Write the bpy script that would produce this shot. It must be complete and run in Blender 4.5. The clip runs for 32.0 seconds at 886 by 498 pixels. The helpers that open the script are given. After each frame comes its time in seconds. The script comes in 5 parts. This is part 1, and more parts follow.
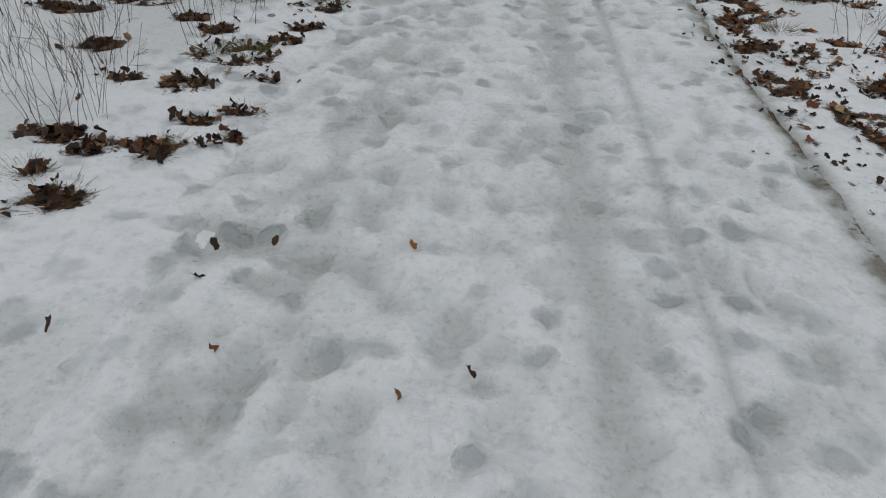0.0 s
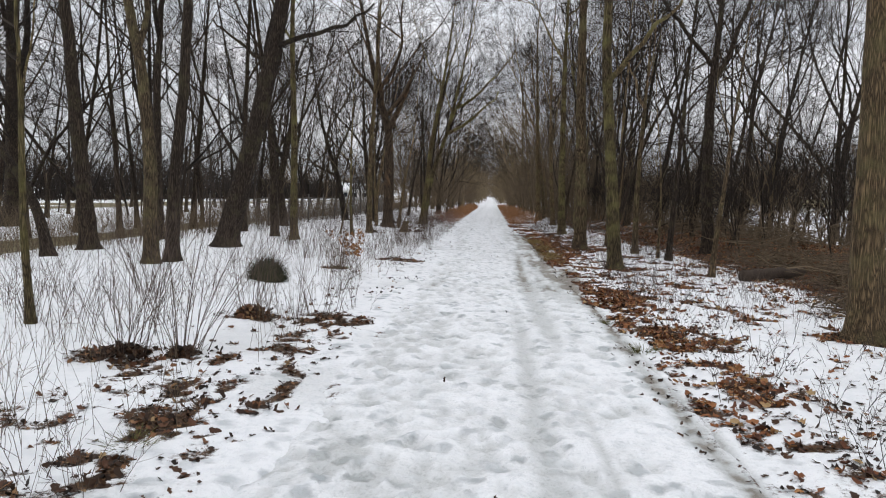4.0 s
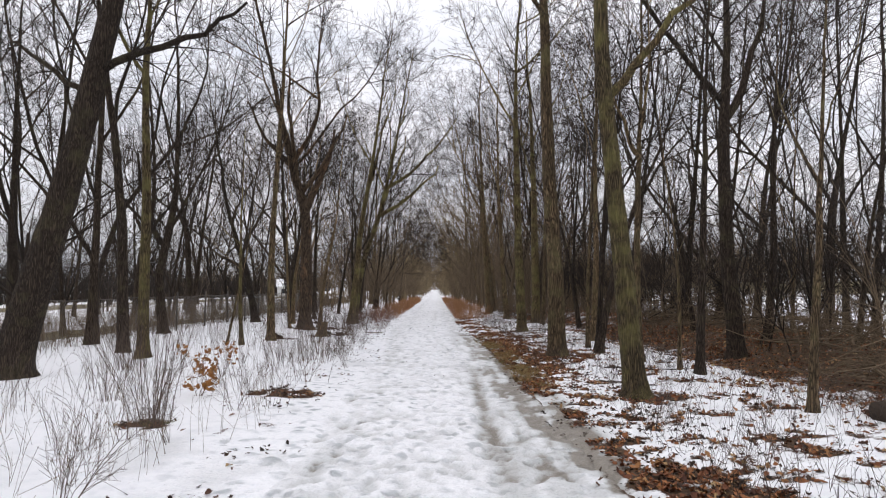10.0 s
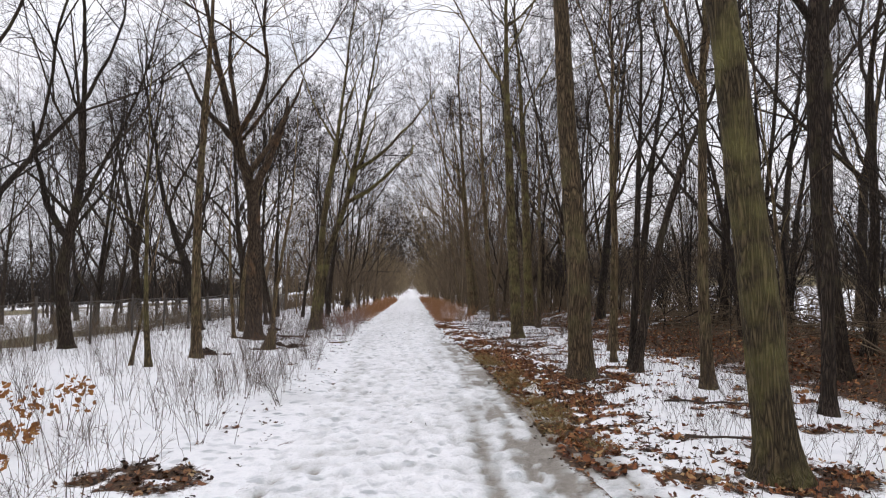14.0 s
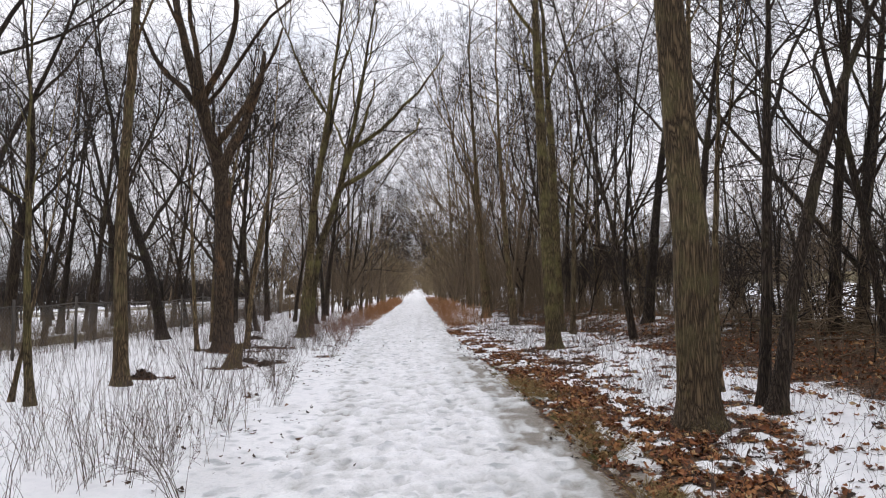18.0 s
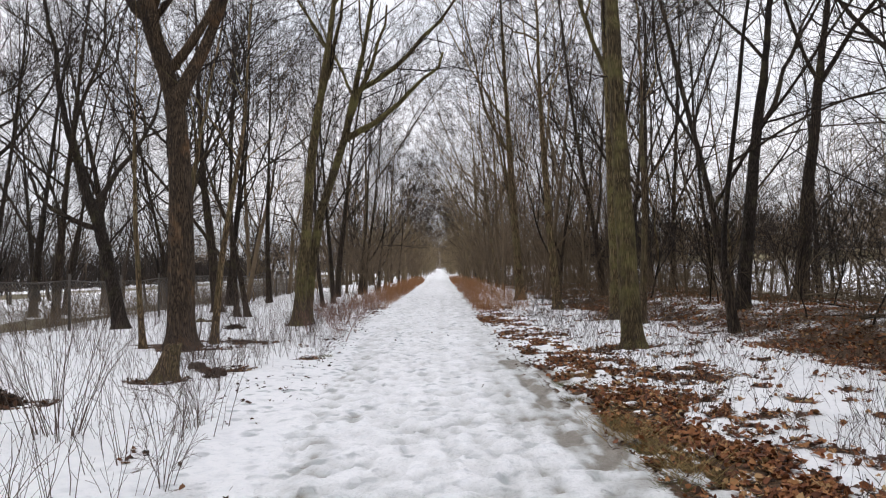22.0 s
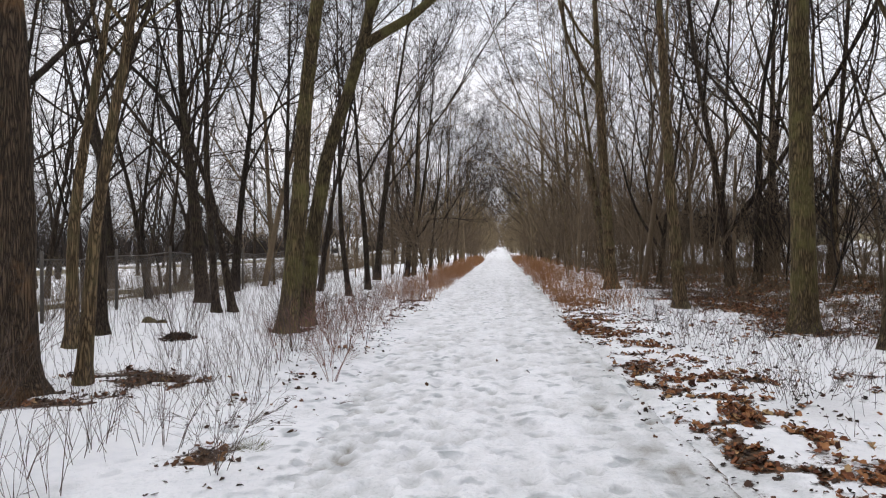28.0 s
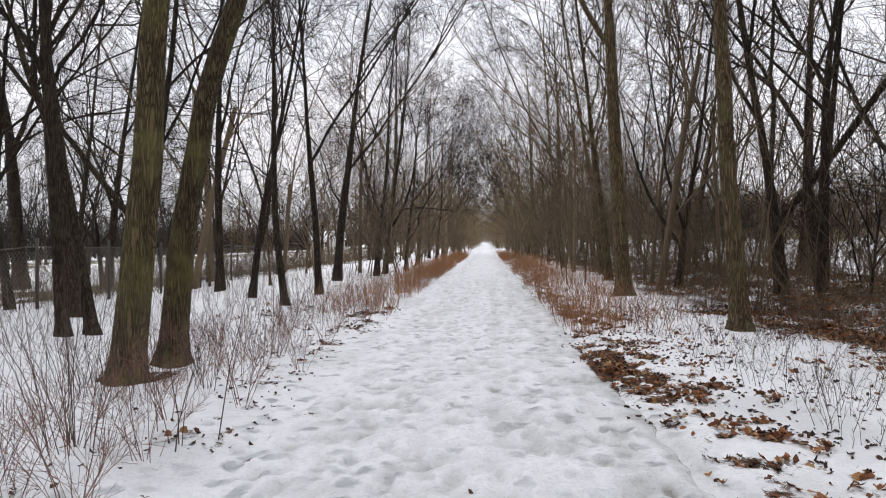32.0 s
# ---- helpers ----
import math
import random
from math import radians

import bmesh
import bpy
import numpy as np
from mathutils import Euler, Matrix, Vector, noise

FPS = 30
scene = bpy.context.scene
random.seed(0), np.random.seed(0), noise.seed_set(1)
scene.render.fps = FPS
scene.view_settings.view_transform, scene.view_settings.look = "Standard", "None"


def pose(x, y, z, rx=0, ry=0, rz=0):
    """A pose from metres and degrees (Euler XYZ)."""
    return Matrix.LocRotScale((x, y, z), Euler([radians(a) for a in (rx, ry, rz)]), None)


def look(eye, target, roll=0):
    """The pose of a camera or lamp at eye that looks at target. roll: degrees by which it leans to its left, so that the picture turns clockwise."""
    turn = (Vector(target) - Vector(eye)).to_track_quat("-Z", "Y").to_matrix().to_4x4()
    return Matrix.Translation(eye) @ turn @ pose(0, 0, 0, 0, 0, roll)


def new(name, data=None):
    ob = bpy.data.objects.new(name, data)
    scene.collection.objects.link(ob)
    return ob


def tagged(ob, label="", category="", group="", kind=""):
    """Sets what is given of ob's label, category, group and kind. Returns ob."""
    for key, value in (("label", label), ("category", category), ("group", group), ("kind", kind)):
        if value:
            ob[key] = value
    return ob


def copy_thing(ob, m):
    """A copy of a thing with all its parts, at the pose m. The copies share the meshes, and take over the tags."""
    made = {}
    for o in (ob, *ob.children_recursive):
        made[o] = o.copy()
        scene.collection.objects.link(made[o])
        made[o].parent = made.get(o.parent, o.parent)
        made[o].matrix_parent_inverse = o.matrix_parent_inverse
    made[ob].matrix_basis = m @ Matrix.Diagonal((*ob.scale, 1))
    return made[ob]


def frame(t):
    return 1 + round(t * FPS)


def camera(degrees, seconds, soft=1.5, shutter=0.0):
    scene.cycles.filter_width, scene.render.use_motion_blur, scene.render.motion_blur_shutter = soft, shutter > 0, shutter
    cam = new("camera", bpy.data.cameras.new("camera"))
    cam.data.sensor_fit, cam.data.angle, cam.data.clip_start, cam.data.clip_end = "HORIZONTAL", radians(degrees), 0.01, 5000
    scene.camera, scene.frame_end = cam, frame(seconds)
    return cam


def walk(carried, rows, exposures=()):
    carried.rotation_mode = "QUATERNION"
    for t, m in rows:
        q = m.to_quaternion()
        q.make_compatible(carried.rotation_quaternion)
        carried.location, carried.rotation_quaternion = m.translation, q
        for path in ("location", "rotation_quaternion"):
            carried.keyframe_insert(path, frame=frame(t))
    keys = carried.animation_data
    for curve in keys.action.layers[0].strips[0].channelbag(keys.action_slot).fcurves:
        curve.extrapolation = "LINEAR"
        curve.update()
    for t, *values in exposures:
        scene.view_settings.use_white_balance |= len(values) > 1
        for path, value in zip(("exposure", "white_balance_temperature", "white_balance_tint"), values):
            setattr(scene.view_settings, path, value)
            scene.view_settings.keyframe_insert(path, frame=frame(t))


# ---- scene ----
cam = camera(67.7, 32.0, soft=1.1)
METRES, EYE, TILT, LEAN, TURN = 33.333, 1.5, 0.0, 0.0, 4.0
ROWS = [
    (0.0, 0.0, 0.0, 0.0, 1.51, -35.67, -2.11),
    (0.5, 0.0016, 0.0126, 0.0005, 1.54, -32.56, -2.11),
    (1.0, 0.0036, 0.0261, 0.0014, 1.47, -27.54, -2.08),
    (1.5, 0.0055, 0.0387, 0.0016, 1.28, -23.27, -1.99),
    (2.0, 0.0071, 0.0513, 0.0019, 1.09, -19.56, -1.92),
    (2.5, 0.0083, 0.0647, 0.0026, 0.89, -14.47, -1.82),
    (3.0, 0.0088, 0.0791, 0.003, 0.68, -10.92, -1.76),
    (3.5, 0.0082, 0.0936, 0.0026, 0.44, -7.5, -1.66),
    (4.0, 0.0092, 0.1078, 0.0025, 0.23, -4.55, -1.48),
    (4.5, 0.0104, 0.1219, 0.0024, -0.03, -2.17, -1.28),
    (6.5, 0.0169, 0.1748, 0.0019, -1.97, 4.32, -0.69),
    (7.0, 0.0183, 0.1898, 0.0019, -2.63, 4.68, -0.56),
    (7.5, 0.0186, 0.2052, 0.0022, -3.04, 4.91, -0.48),
    (8.0, 0.0187, 0.2202, 0.002, -3.43, 5.04, -0.34),
    (8.5, 0.0187, 0.2358, 0.0009, -3.76, 5.05, -0.19),
    (9.0, 0.0201, 0.2516, 0.0004, -4.04, 4.86, -0.06),
    (9.5, 0.0219, 0.268, 0.0005, -4.34, 4.1, 0.04),
    (10.0, 0.0238, 0.2859, 0.0009, -4.58, 3.57, 0.17),
    (10.5, 0.0257, 0.3021, 0.001, -4.85, 3.5, 0.24),
    (11.0, 0.0277, 0.3178, 0.0012, -5.08, 3.46, 0.4),
    (11.5, 0.0294, 0.3338, 0.001, -5.35, 3.44, 0.42),
    (12.0, 0.0301, 0.35, 0.0002, -5.6, 3.43, 0.51),
    (12.5, 0.0306, 0.366, 0.0003, -5.84, 3.45, 0.66),
    (13.0, 0.0311, 0.3823, 0.0004, -6.11, 3.47, 0.72),
    (13.5, 0.0319, 0.3972, 0.0008, -6.35, 3.47, 0.81),
    (14.0, 0.033, 0.4135, 0.0006, -6.57, 3.47, 0.9),
    (14.5, 0.0339, 0.4298, 0.0003, -6.59, 3.5, 1.0),
    (16.5, 0.0363, 0.489, 0.0007, -5.94, 3.52, 1.19),
    (17.0, 0.0367, 0.5046, 0.0006, -6.04, 3.51, 1.24),
    (17.5, 0.0379, 0.5203, 0.0003, -6.11, 3.51, 1.37),
    (18.0, 0.0394, 0.5368, -0.0005, -6.11, 3.51, 1.36),
    (18.5, 0.0399, 0.5542, -0.0013, -6.17, 3.49, 1.41),
    (19.0, 0.0401, 0.5728, -0.0015, -6.12, 3.41, 1.4),
    (19.5, 0.041, 0.589, -0.0012, -5.84, 3.23, 1.42),
    (20.0, 0.0421, 0.6039, -0.0009, -5.42, 3.0, 1.4),
    (20.5, 0.0439, 0.6202, -0.0014, -4.72, 2.72, 1.42),
    (21.0, 0.0457, 0.6367, -0.0016, -4.53, 2.46, 1.38),
    (21.5, 0.0467, 0.6535, -0.0023, -4.26, 2.08, 1.35),
    (22.0, 0.0482, 0.6695, -0.0025, -4.13, 1.76, 1.39),
    (22.5, 0.0491, 0.6858, -0.0028, -3.72, 1.55, 1.34),
    (23.0, 0.0497, 0.7021, -0.0025, -3.3, 1.44, 1.29),
    (23.5, 0.0509, 0.7199, -0.0027, -2.95, 1.39, 1.33),
    (24.0, 0.0516, 0.7374, -0.0026, -2.86, 1.33, 1.24),
    (24.5, 0.0514, 0.7546, -0.0025, -2.81, 1.14, 1.15),
    (25.0, 0.0512, 0.7712, -0.0029, -2.3, 0.75, 1.09),
    (25.5, 0.0519, 0.7882, -0.0036, -1.88, 0.56, 1.04),
    (26.0, 0.0528, 0.8047, -0.0039, -0.94, 0.33, 0.98),
    (26.5, 0.0537, 0.8215, -0.0041, -0.05, 0.17, 0.89),
    (28.5, 0.0578, 0.8797, -0.0027, 1.09, -0.05, 0.86),
    (29.0, 0.0596, 0.8975, -0.003, 1.02, -0.12, 0.79),
    (29.5, 0.0614, 0.9141, -0.003, 0.86, -0.24, 0.77),
    (30.0, 0.0636, 0.9304, -0.0027, 0.63, -0.31, 0.71),
    (30.5, 0.0641, 0.9468, -0.003, 0.38, -0.4, 0.61),
    (31.0, 0.0648, 0.9634, -0.0034, 0.13, -0.47, 0.61),
    (31.5, 0.0655, 0.9802, -0.0034, -0.09, -0.48, 0.56),
    (32.0, 0.0668, 0.9966, -0.003, -0.2, -0.47, 0.57),
]
EXPOSURES = [(0.0, -0.84, 6500, 7), (1.0, -0.85, 6500, 8), (2.0, -0.38, 6500, 9), (3.0, -0.11, 6500, 9), (4.0, 0.05, 6500, 10), (9.0, 0.22, 6550, 14), (17.0, 0.32, 6550, 15), (20.0, 0.33, 6550, 13), (32.0, 0.33, 6550, 13)]
walk(cam, [(t, pose(0, 0, EYE, TILT, LEAN, TURN) @ pose(METRES * x, METRES * y, METRES * z, 90 + pitch, roll, yaw)) for t, x, y, z, yaw, pitch, roll in ROWS], EXPOSURES)

# ---- sky and light: a bright overcast winter day ----
SUN_EL, SUN_ROT = radians(32), radians(200)
world = bpy.data.worlds.new("overcast_sky")
scene.world = world
world.use_nodes = True
wn, wl = world.node_tree.nodes, world.node_tree.links
wn.clear()
w_out = wn.new("ShaderNodeOutputWorld")
w_bg = wn.new("ShaderNodeBackground")
w_sky = wn.new("ShaderNodeTexSky")
w_sky.sky_type, w_sky.sun_disc = "NISHITA", False
w_sky.sun_elevation, w_sky.sun_rotation = SUN_EL, SUN_ROT
w_co = wn.new("ShaderNodeTexCoord")
w_map = wn.new("ShaderNodeMapping")
w_map.inputs["Scale"].default_value = (1.0, 1.0, 3.2)
w_noise = wn.new("ShaderNodeTexNoise")
w_noise.inputs["Scale"].default_value, w_noise.inputs["Detail"].default_value = 1.9, 7.0
w_ramp = wn.new("ShaderNodeValToRGB")
w_ramp.color_ramp.elements[0].position, w_ramp.color_ramp.elements[0].color = 0.34, (6.6, 7.0, 7.6, 1)
w_ramp.color_ramp.elements[1].position, w_ramp.color_ramp.elements[1].color = 0.62, (9.3, 9.3, 9.6, 1)
w_mix = wn.new("ShaderNodeMix")
w_mix.data_type = "RGBA"
w_mix.inputs["Factor"].default_value = 0.93
wl.new(w_co.outputs["Generated"], w_map.inputs["Vector"])
wl.new(w_map.outputs["Vector"], w_noise.inputs["Vector"])
wl.new(w_noise.outputs["Fac"], w_ramp.inputs["Fac"])
wl.new(w_sky.outputs["Color"], w_mix.inputs["A"])
wl.new(w_ramp.outputs["Color"], w_mix.inputs["B"])
w_xyz = wn.new("ShaderNodeSeparateXYZ")
wl.new(w_co.outputs["Generated"], w_xyz.inputs["Vector"])
w_up = wn.new("ShaderNodeMapRange")  # an overcast sky is brightest overhead
w_up.inputs["From Min"].default_value, w_up.inputs["From Max"].default_value = 0.0, 1.0
w_up.inputs["To Min"].default_value, w_up.inputs["To Max"].default_value = 0.82, 1.75
wl.new(w_xyz.outputs["Z"], w_up.inputs["Value"])
w_mul = wn.new("ShaderNodeVectorMath")
w_mul.operation = "SCALE"
wl.new(w_mix.outputs["Result"], w_mul.inputs[0])
wl.new(w_up.outputs["Result"], w_mul.inputs["Scale"])
wl.new(w_mul.outputs["Vector"], w_bg.inputs["Color"])
w_bg.inputs["Strength"].default_value = 0.1
wl.new(w_bg.outputs["Background"], w_out.inputs["Surface"])

sun = new("sun", bpy.data.lights.new("sun", "SUN"))
sun.data.energy, sun.data.angle, sun.data.color = 0.5, radians(25), (1.0, 0.97, 0.93)
sun.matrix_world = look((0, 0, 40), (14, -34, 40 - 37 * math.tan(SUN_EL)))


# ---- materials ----
def material(name, rough=0.9):
    m = bpy.data.materials.new(name)
    m.use_nodes = True
    n, l = m.node_tree.nodes, m.node_tree.links
    b = n["Principled BSDF"]
    b.inputs["Roughness"].default_value = rough
    b.inputs["Specular IOR Level"].default_value = 0.25
    return m, n, l, b


def noise_node(n, l, vec, scale, detail=5.0, rough=0.6):
    t = n.new("ShaderNodeTexNoise")
    t.inputs["Scale"].default_value, t.inputs["Detail"].default_value, t.inputs["Roughness"].default_value = scale, detail, rough
    l.new(vec, t.inputs["Vector"])
    return t.outputs["Fac"]


def ramp_node(n, l, fac, *stops):
    r = n.new("ShaderNodeValToRGB")
    e = r.color_ramp.elements
    while len(e) < len(stops):
        e.new(0.5)
    for el, (p, c) in zip(e, stops):
        el.position, el.color = p, (*c, 1)
    l.new(fac, r.inputs["Fac"])
    return r.outputs["Color"]


def mix_node(n, l, fac, a, b, blend="MIX"):
    x = n.new("ShaderNodeMix")
    x.data_type, x.blend_type = "RGBA", blend
    for key, v in (("Factor", fac), ("A", a), ("B", b)):
        if isinstance(v, (int, float)):
            x.inputs[key].default_value = v
        elif isinstance(v, tuple):
            x.inputs[key].default_value = (*v, 1)
        else:
            l.new(v, x.inputs[key])
    return x.outputs["Result"]


def math_node(n, l, op, a, b=0.0, clamp=False):
    x = n.new("ShaderNodeMath")
    x.operation, x.use_clamp = op, clamp
    for i, v in enumerate((a, b)):
        if isinstance(v, (int, float)):
            x.inputs[i].default_value = v
        else:
            l.new(v, x.inputs[i])
    return x.outputs[0]


def bump_node(n, l, b, height, strength, distance):
    x = n.new("ShaderNodeBump")
    x.inputs["Strength"].default_value, x.inputs["Distance"].default_value = strength, distance
    l.new(height, x.inputs["Height"])
    l.new(x.outputs["Normal"], b.inputs["Normal"])


def coords(n, kind="Object"):
    return n.new("ShaderNodeTexCoord").outputs[kind]


def attribute(n, name):
    a = n.new("ShaderNodeAttribute")
    a.attribute_name = name
    return a.outputs["Fac"]


def make_bark(name, ridge, groove, moss, moss_at=0.56, stretch=0.10):
    """Furrowed bark: long ridges, fine grain, blotches of lichen and moss."""
    m, n, l, b = material(name, 0.95)
    co = coords(n)
    mp = n.new("ShaderNodeMapping")
    mp.inputs["Scale"].default_value = (1, 1, stretch)
    l.new(co, mp.inputs["Vector"])
    v = n.new("ShaderNodeTexVoronoi")
    v.feature = "DISTANCE_TO_EDGE"
    v.inputs["Scale"].default_value = 38
    wob = n.new("ShaderNodeTexNoise")
    wob.inputs["Scale"].default_value = 9
    l.new(mp.outputs["Vector"], wob.inputs["Vector"])
    l.new(mix_node(n, l, 0.22, mp.outputs["Vector"], wob.outputs["Color"]), v.inputs["Vector"])
    fine = noise_node(n, l, mp.outputs["Vector"], 60, 6, 0.7)
    broad = noise_node(n, l, co, 2.3, 4)
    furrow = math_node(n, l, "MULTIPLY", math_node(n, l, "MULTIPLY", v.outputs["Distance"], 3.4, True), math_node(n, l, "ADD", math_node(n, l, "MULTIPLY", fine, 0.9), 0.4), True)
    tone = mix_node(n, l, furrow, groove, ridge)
    tone = mix_node(n, l, fine, tone, mix_node(n, l, 1.0, tone, (1.5, 1.45, 1.4), "MULTIPLY"))
    info = n.new("ShaderNodeObjectInfo").outputs["Random"]
    shade = ramp_node(n, l, info, (0.0, (0.72, 0.72, 0.74)), (1.0, (1.25, 1.2, 1.12)))
    tone = mix_node(n, l, 1.0, tone, shade, "MULTIPLY")
    mossy = ramp_node(n, l, broad, (moss_at - 0.08, (0, 0, 0)), (moss_at + 0.14, (0.75, 0.75, 0.75)))
    tone = mix_node(n, l, mossy, tone, mix_node(n, l, fine, moss, mix_node(n, l, 1.0, (1.6, 1.6, 1.6), moss, "MULTIPLY")))
    l.new(tone, b.inputs["Base Color"])
    h = math_node(n, l, "ADD", furrow, math_node(n, l, "MULTIPLY", fine, 0.6))
    bump_node(n, l, b, h, 1.0, 0.045)
    return m


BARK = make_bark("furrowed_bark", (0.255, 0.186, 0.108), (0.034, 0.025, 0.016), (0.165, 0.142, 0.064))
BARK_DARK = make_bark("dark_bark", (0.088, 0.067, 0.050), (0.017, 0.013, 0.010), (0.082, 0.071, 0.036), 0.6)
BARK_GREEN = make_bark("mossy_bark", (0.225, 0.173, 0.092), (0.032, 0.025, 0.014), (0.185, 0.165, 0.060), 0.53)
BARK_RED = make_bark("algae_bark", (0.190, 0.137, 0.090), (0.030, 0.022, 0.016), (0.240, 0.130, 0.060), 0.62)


def make_twig(name, a, c):
    m, n, l, b = material(name, 0.85)
    g = n.new("ShaderNodeNewGeometry").outputs["Random Per Island"]
    tone = ramp_node(n, l, g, (0.0, a), (1.0, c))
    tone = mix_node(n, l, noise_node(n, l, coords(n), 14, 3), tone, mix_node(n, l, 1.0, tone, (0.6, 0.6, 0.6), "MULTIPLY"))
    l.new(tone, b.inputs["Base Color"])
    return m


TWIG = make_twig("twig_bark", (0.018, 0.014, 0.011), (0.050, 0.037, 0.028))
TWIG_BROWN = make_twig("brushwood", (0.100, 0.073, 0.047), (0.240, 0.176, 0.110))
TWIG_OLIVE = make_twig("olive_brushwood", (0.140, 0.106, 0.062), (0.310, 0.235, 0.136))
WEED = make_twig("dry_stems", (0.055, 0.040, 0.034), (0.160, 0.116, 0.090))
WEED_RED = make_twig("red_dry_stems", (0.170, 0.088, 0.066), (0.330, 0.190, 0.145))
RUSSET = make_twig("russet_grass", (0.260, 0.115, 0.050), (0.520, 0.270, 0.130))
STRAW = make_twig("straw_grass", (0.190, 0.130, 0.052), (0.400, 0.290, 0.125))
OCHRE_BLADES = make_twig("ochre_grass", (0.110, 0.080, 0.030), (0.250, 0.185, 0.075))
GREEN_BLADES = make_twig("green_grass", (0.070, 0.085, 0.025), (0.230, 0.210, 0.075))
EVERGREEN = make_twig("evergreen_needles", (0.012, 0.018, 0.008), (0.040, 0.050, 0.020))


def make_leaf(name, stops):
    m, n, l, b = material(name, 0.7)
    g = n.new("ShaderNodeNewGeometry").outputs["Random Per Island"]
    o = n.new("ShaderNodeObjectInfo").outputs["Random"]
    k = math_node(n, l, "FRACT", math_node(n, l, "ADD", g, o))
    tone = ramp_node(n, l, k, *stops)
    tone = mix_node(n, l, noise_node(n, l, coords(n), 45, 4), tone, mix_node(n, l, 1.0, tone, (0.45, 0.42, 0.4), "MULTIPLY"))
    l.new(tone, b.inputs["Base Color"])
    return m


LEAF = make_leaf("dead_oak_leaf", ((0.0, (0.050, 0.025, 0.016)), (0.35, (0.130, 0.058, 0.030)), (0.7, (0.235, 0.105, 0.050)), (0.9, (0.350, 0.190, 0.092)), (1.0, (0.450, 0.320, 0.165))))
LEAF_DARK = make_leaf("wet_dark_leaf", ((0.0, (0.022, 0.015, 0.011)), (0.6, (0.065, 0.036, 0.022)), (1.0, (0.140, 0.070, 0.036))))
LEAF_RUSSET = make_leaf("russet_leaf", ((0.0, (0.070, 0.026, 0.014)), (0.3, (0.200, 0.072, 0.030)), (0.65, (0.350, 0.140, 0.052)), (0.88, (0.460, 0.235, 0.095)), (1.0, (0.520, 0.380, 0.190))))
LEAF_ORANGE = make_leaf("orange_oak_leaf", ((0.0, (0.280, 0.110, 0.030)), (1.0, (0.480, 0.230, 0.070))))


def make_snow(name):
    """Old snow: smooth drifts with thawed patches of litter ("bare"), and grey soaked or icy places, with footprint
    shade painted into the same ice mask.
    """
    m, n, l, b = material(name, 0.55)
    co = coords(n)
    bare, ice_shade, trod = attribute(n, "bare"), attribute(n, "ice_shade"), attribute(n, "trod")
    fine = noise_node(n, l, co, 38, 6, 0.65)
    mid = noise_node(n, l, co, 7.5, 5, 0.6)
    broad = noise_node(n, l, co, 0.9, 3)
    snow = mix_node(n, l, broad, (0.860, 0.876, 0.892), (0.905, 0.910, 0.916))
    snow = mix_node(n, l, ramp_node(n, l, mid, (0.46, (0, 0, 0)), (0.72, (0.34, 0.34, 0.34))), snow, (0.62, 0.66, 0.69))
    snow = mix_node(n, l, math_node(n, l, "MULTIPLY", trod, ramp_node(n, l, noise_node(n, l, co, 19, 5, 0.65), (0.52, (0, 0, 0)), (0.70, (0.36, 0.36, 0.36)))), snow, (0.50, 0.545, 0.57))
    # heel and paw marks: thin grey crust, with the dents' soft shade painted in
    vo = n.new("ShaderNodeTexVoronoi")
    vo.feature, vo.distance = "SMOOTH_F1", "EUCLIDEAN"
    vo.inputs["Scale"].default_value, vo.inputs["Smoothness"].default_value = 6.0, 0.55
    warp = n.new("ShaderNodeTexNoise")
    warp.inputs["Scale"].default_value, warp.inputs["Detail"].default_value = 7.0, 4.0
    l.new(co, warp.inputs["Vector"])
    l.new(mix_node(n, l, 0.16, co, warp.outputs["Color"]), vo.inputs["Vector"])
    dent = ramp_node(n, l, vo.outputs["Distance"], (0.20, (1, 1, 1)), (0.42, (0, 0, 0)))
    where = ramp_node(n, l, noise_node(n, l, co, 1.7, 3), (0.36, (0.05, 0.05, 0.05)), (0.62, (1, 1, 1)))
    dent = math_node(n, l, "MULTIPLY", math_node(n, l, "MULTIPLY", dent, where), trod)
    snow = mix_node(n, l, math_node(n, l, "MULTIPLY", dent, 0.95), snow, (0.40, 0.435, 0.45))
    specks = math_node(n, l, "GREATER_THAN", noise_node(n, l, co, 90, 2), 0.735)
    snow = mix_node(n, l, math_node(n, l, "MULTIPLY", specks, 0.55), snow, (0.16, 0.13, 0.10))
    # soaked grey, which also tints the footprints as painted shade
    wet_shade = mix_node(n, l, mid, (0.255, 0.260, 0.232), (0.520, 0.545, 0.535))
    wet_shade = mix_node(n, l, math_node(n, l, "MULTIPLY", math_node(n, l, "GREATER_THAN", fine, 0.60), 0.35), wet_shade, (0.15, 0.145, 0.125))
    deep = ramp_node(n, l, ice_shade, (0.66, (0, 0, 0)), (1.0, (0.85, 0.85, 0.85)))
    wet_shade = mix_node(n, l, deep, wet_shade, mix_node(n, l, mid, (0.110, 0.092, 0.070), (0.320, 0.280, 0.230)))
    k_ice_shade = math_node(n, l, "ADD", ice_shade, math_node(n, l, "MULTIPLY", math_node(n, l, "SUBTRACT", fine, 0.5), 0.5))
    k_ice_shade = math_node(n, l, "MULTIPLY", math_node(n, l, "MINIMUM", k_ice_shade, math_node(n, l, "MULTIPLY", ice_shade, 3.0)), 1.0, True)
    tone = mix_node(n, l, k_ice_shade, snow, wet_shade)
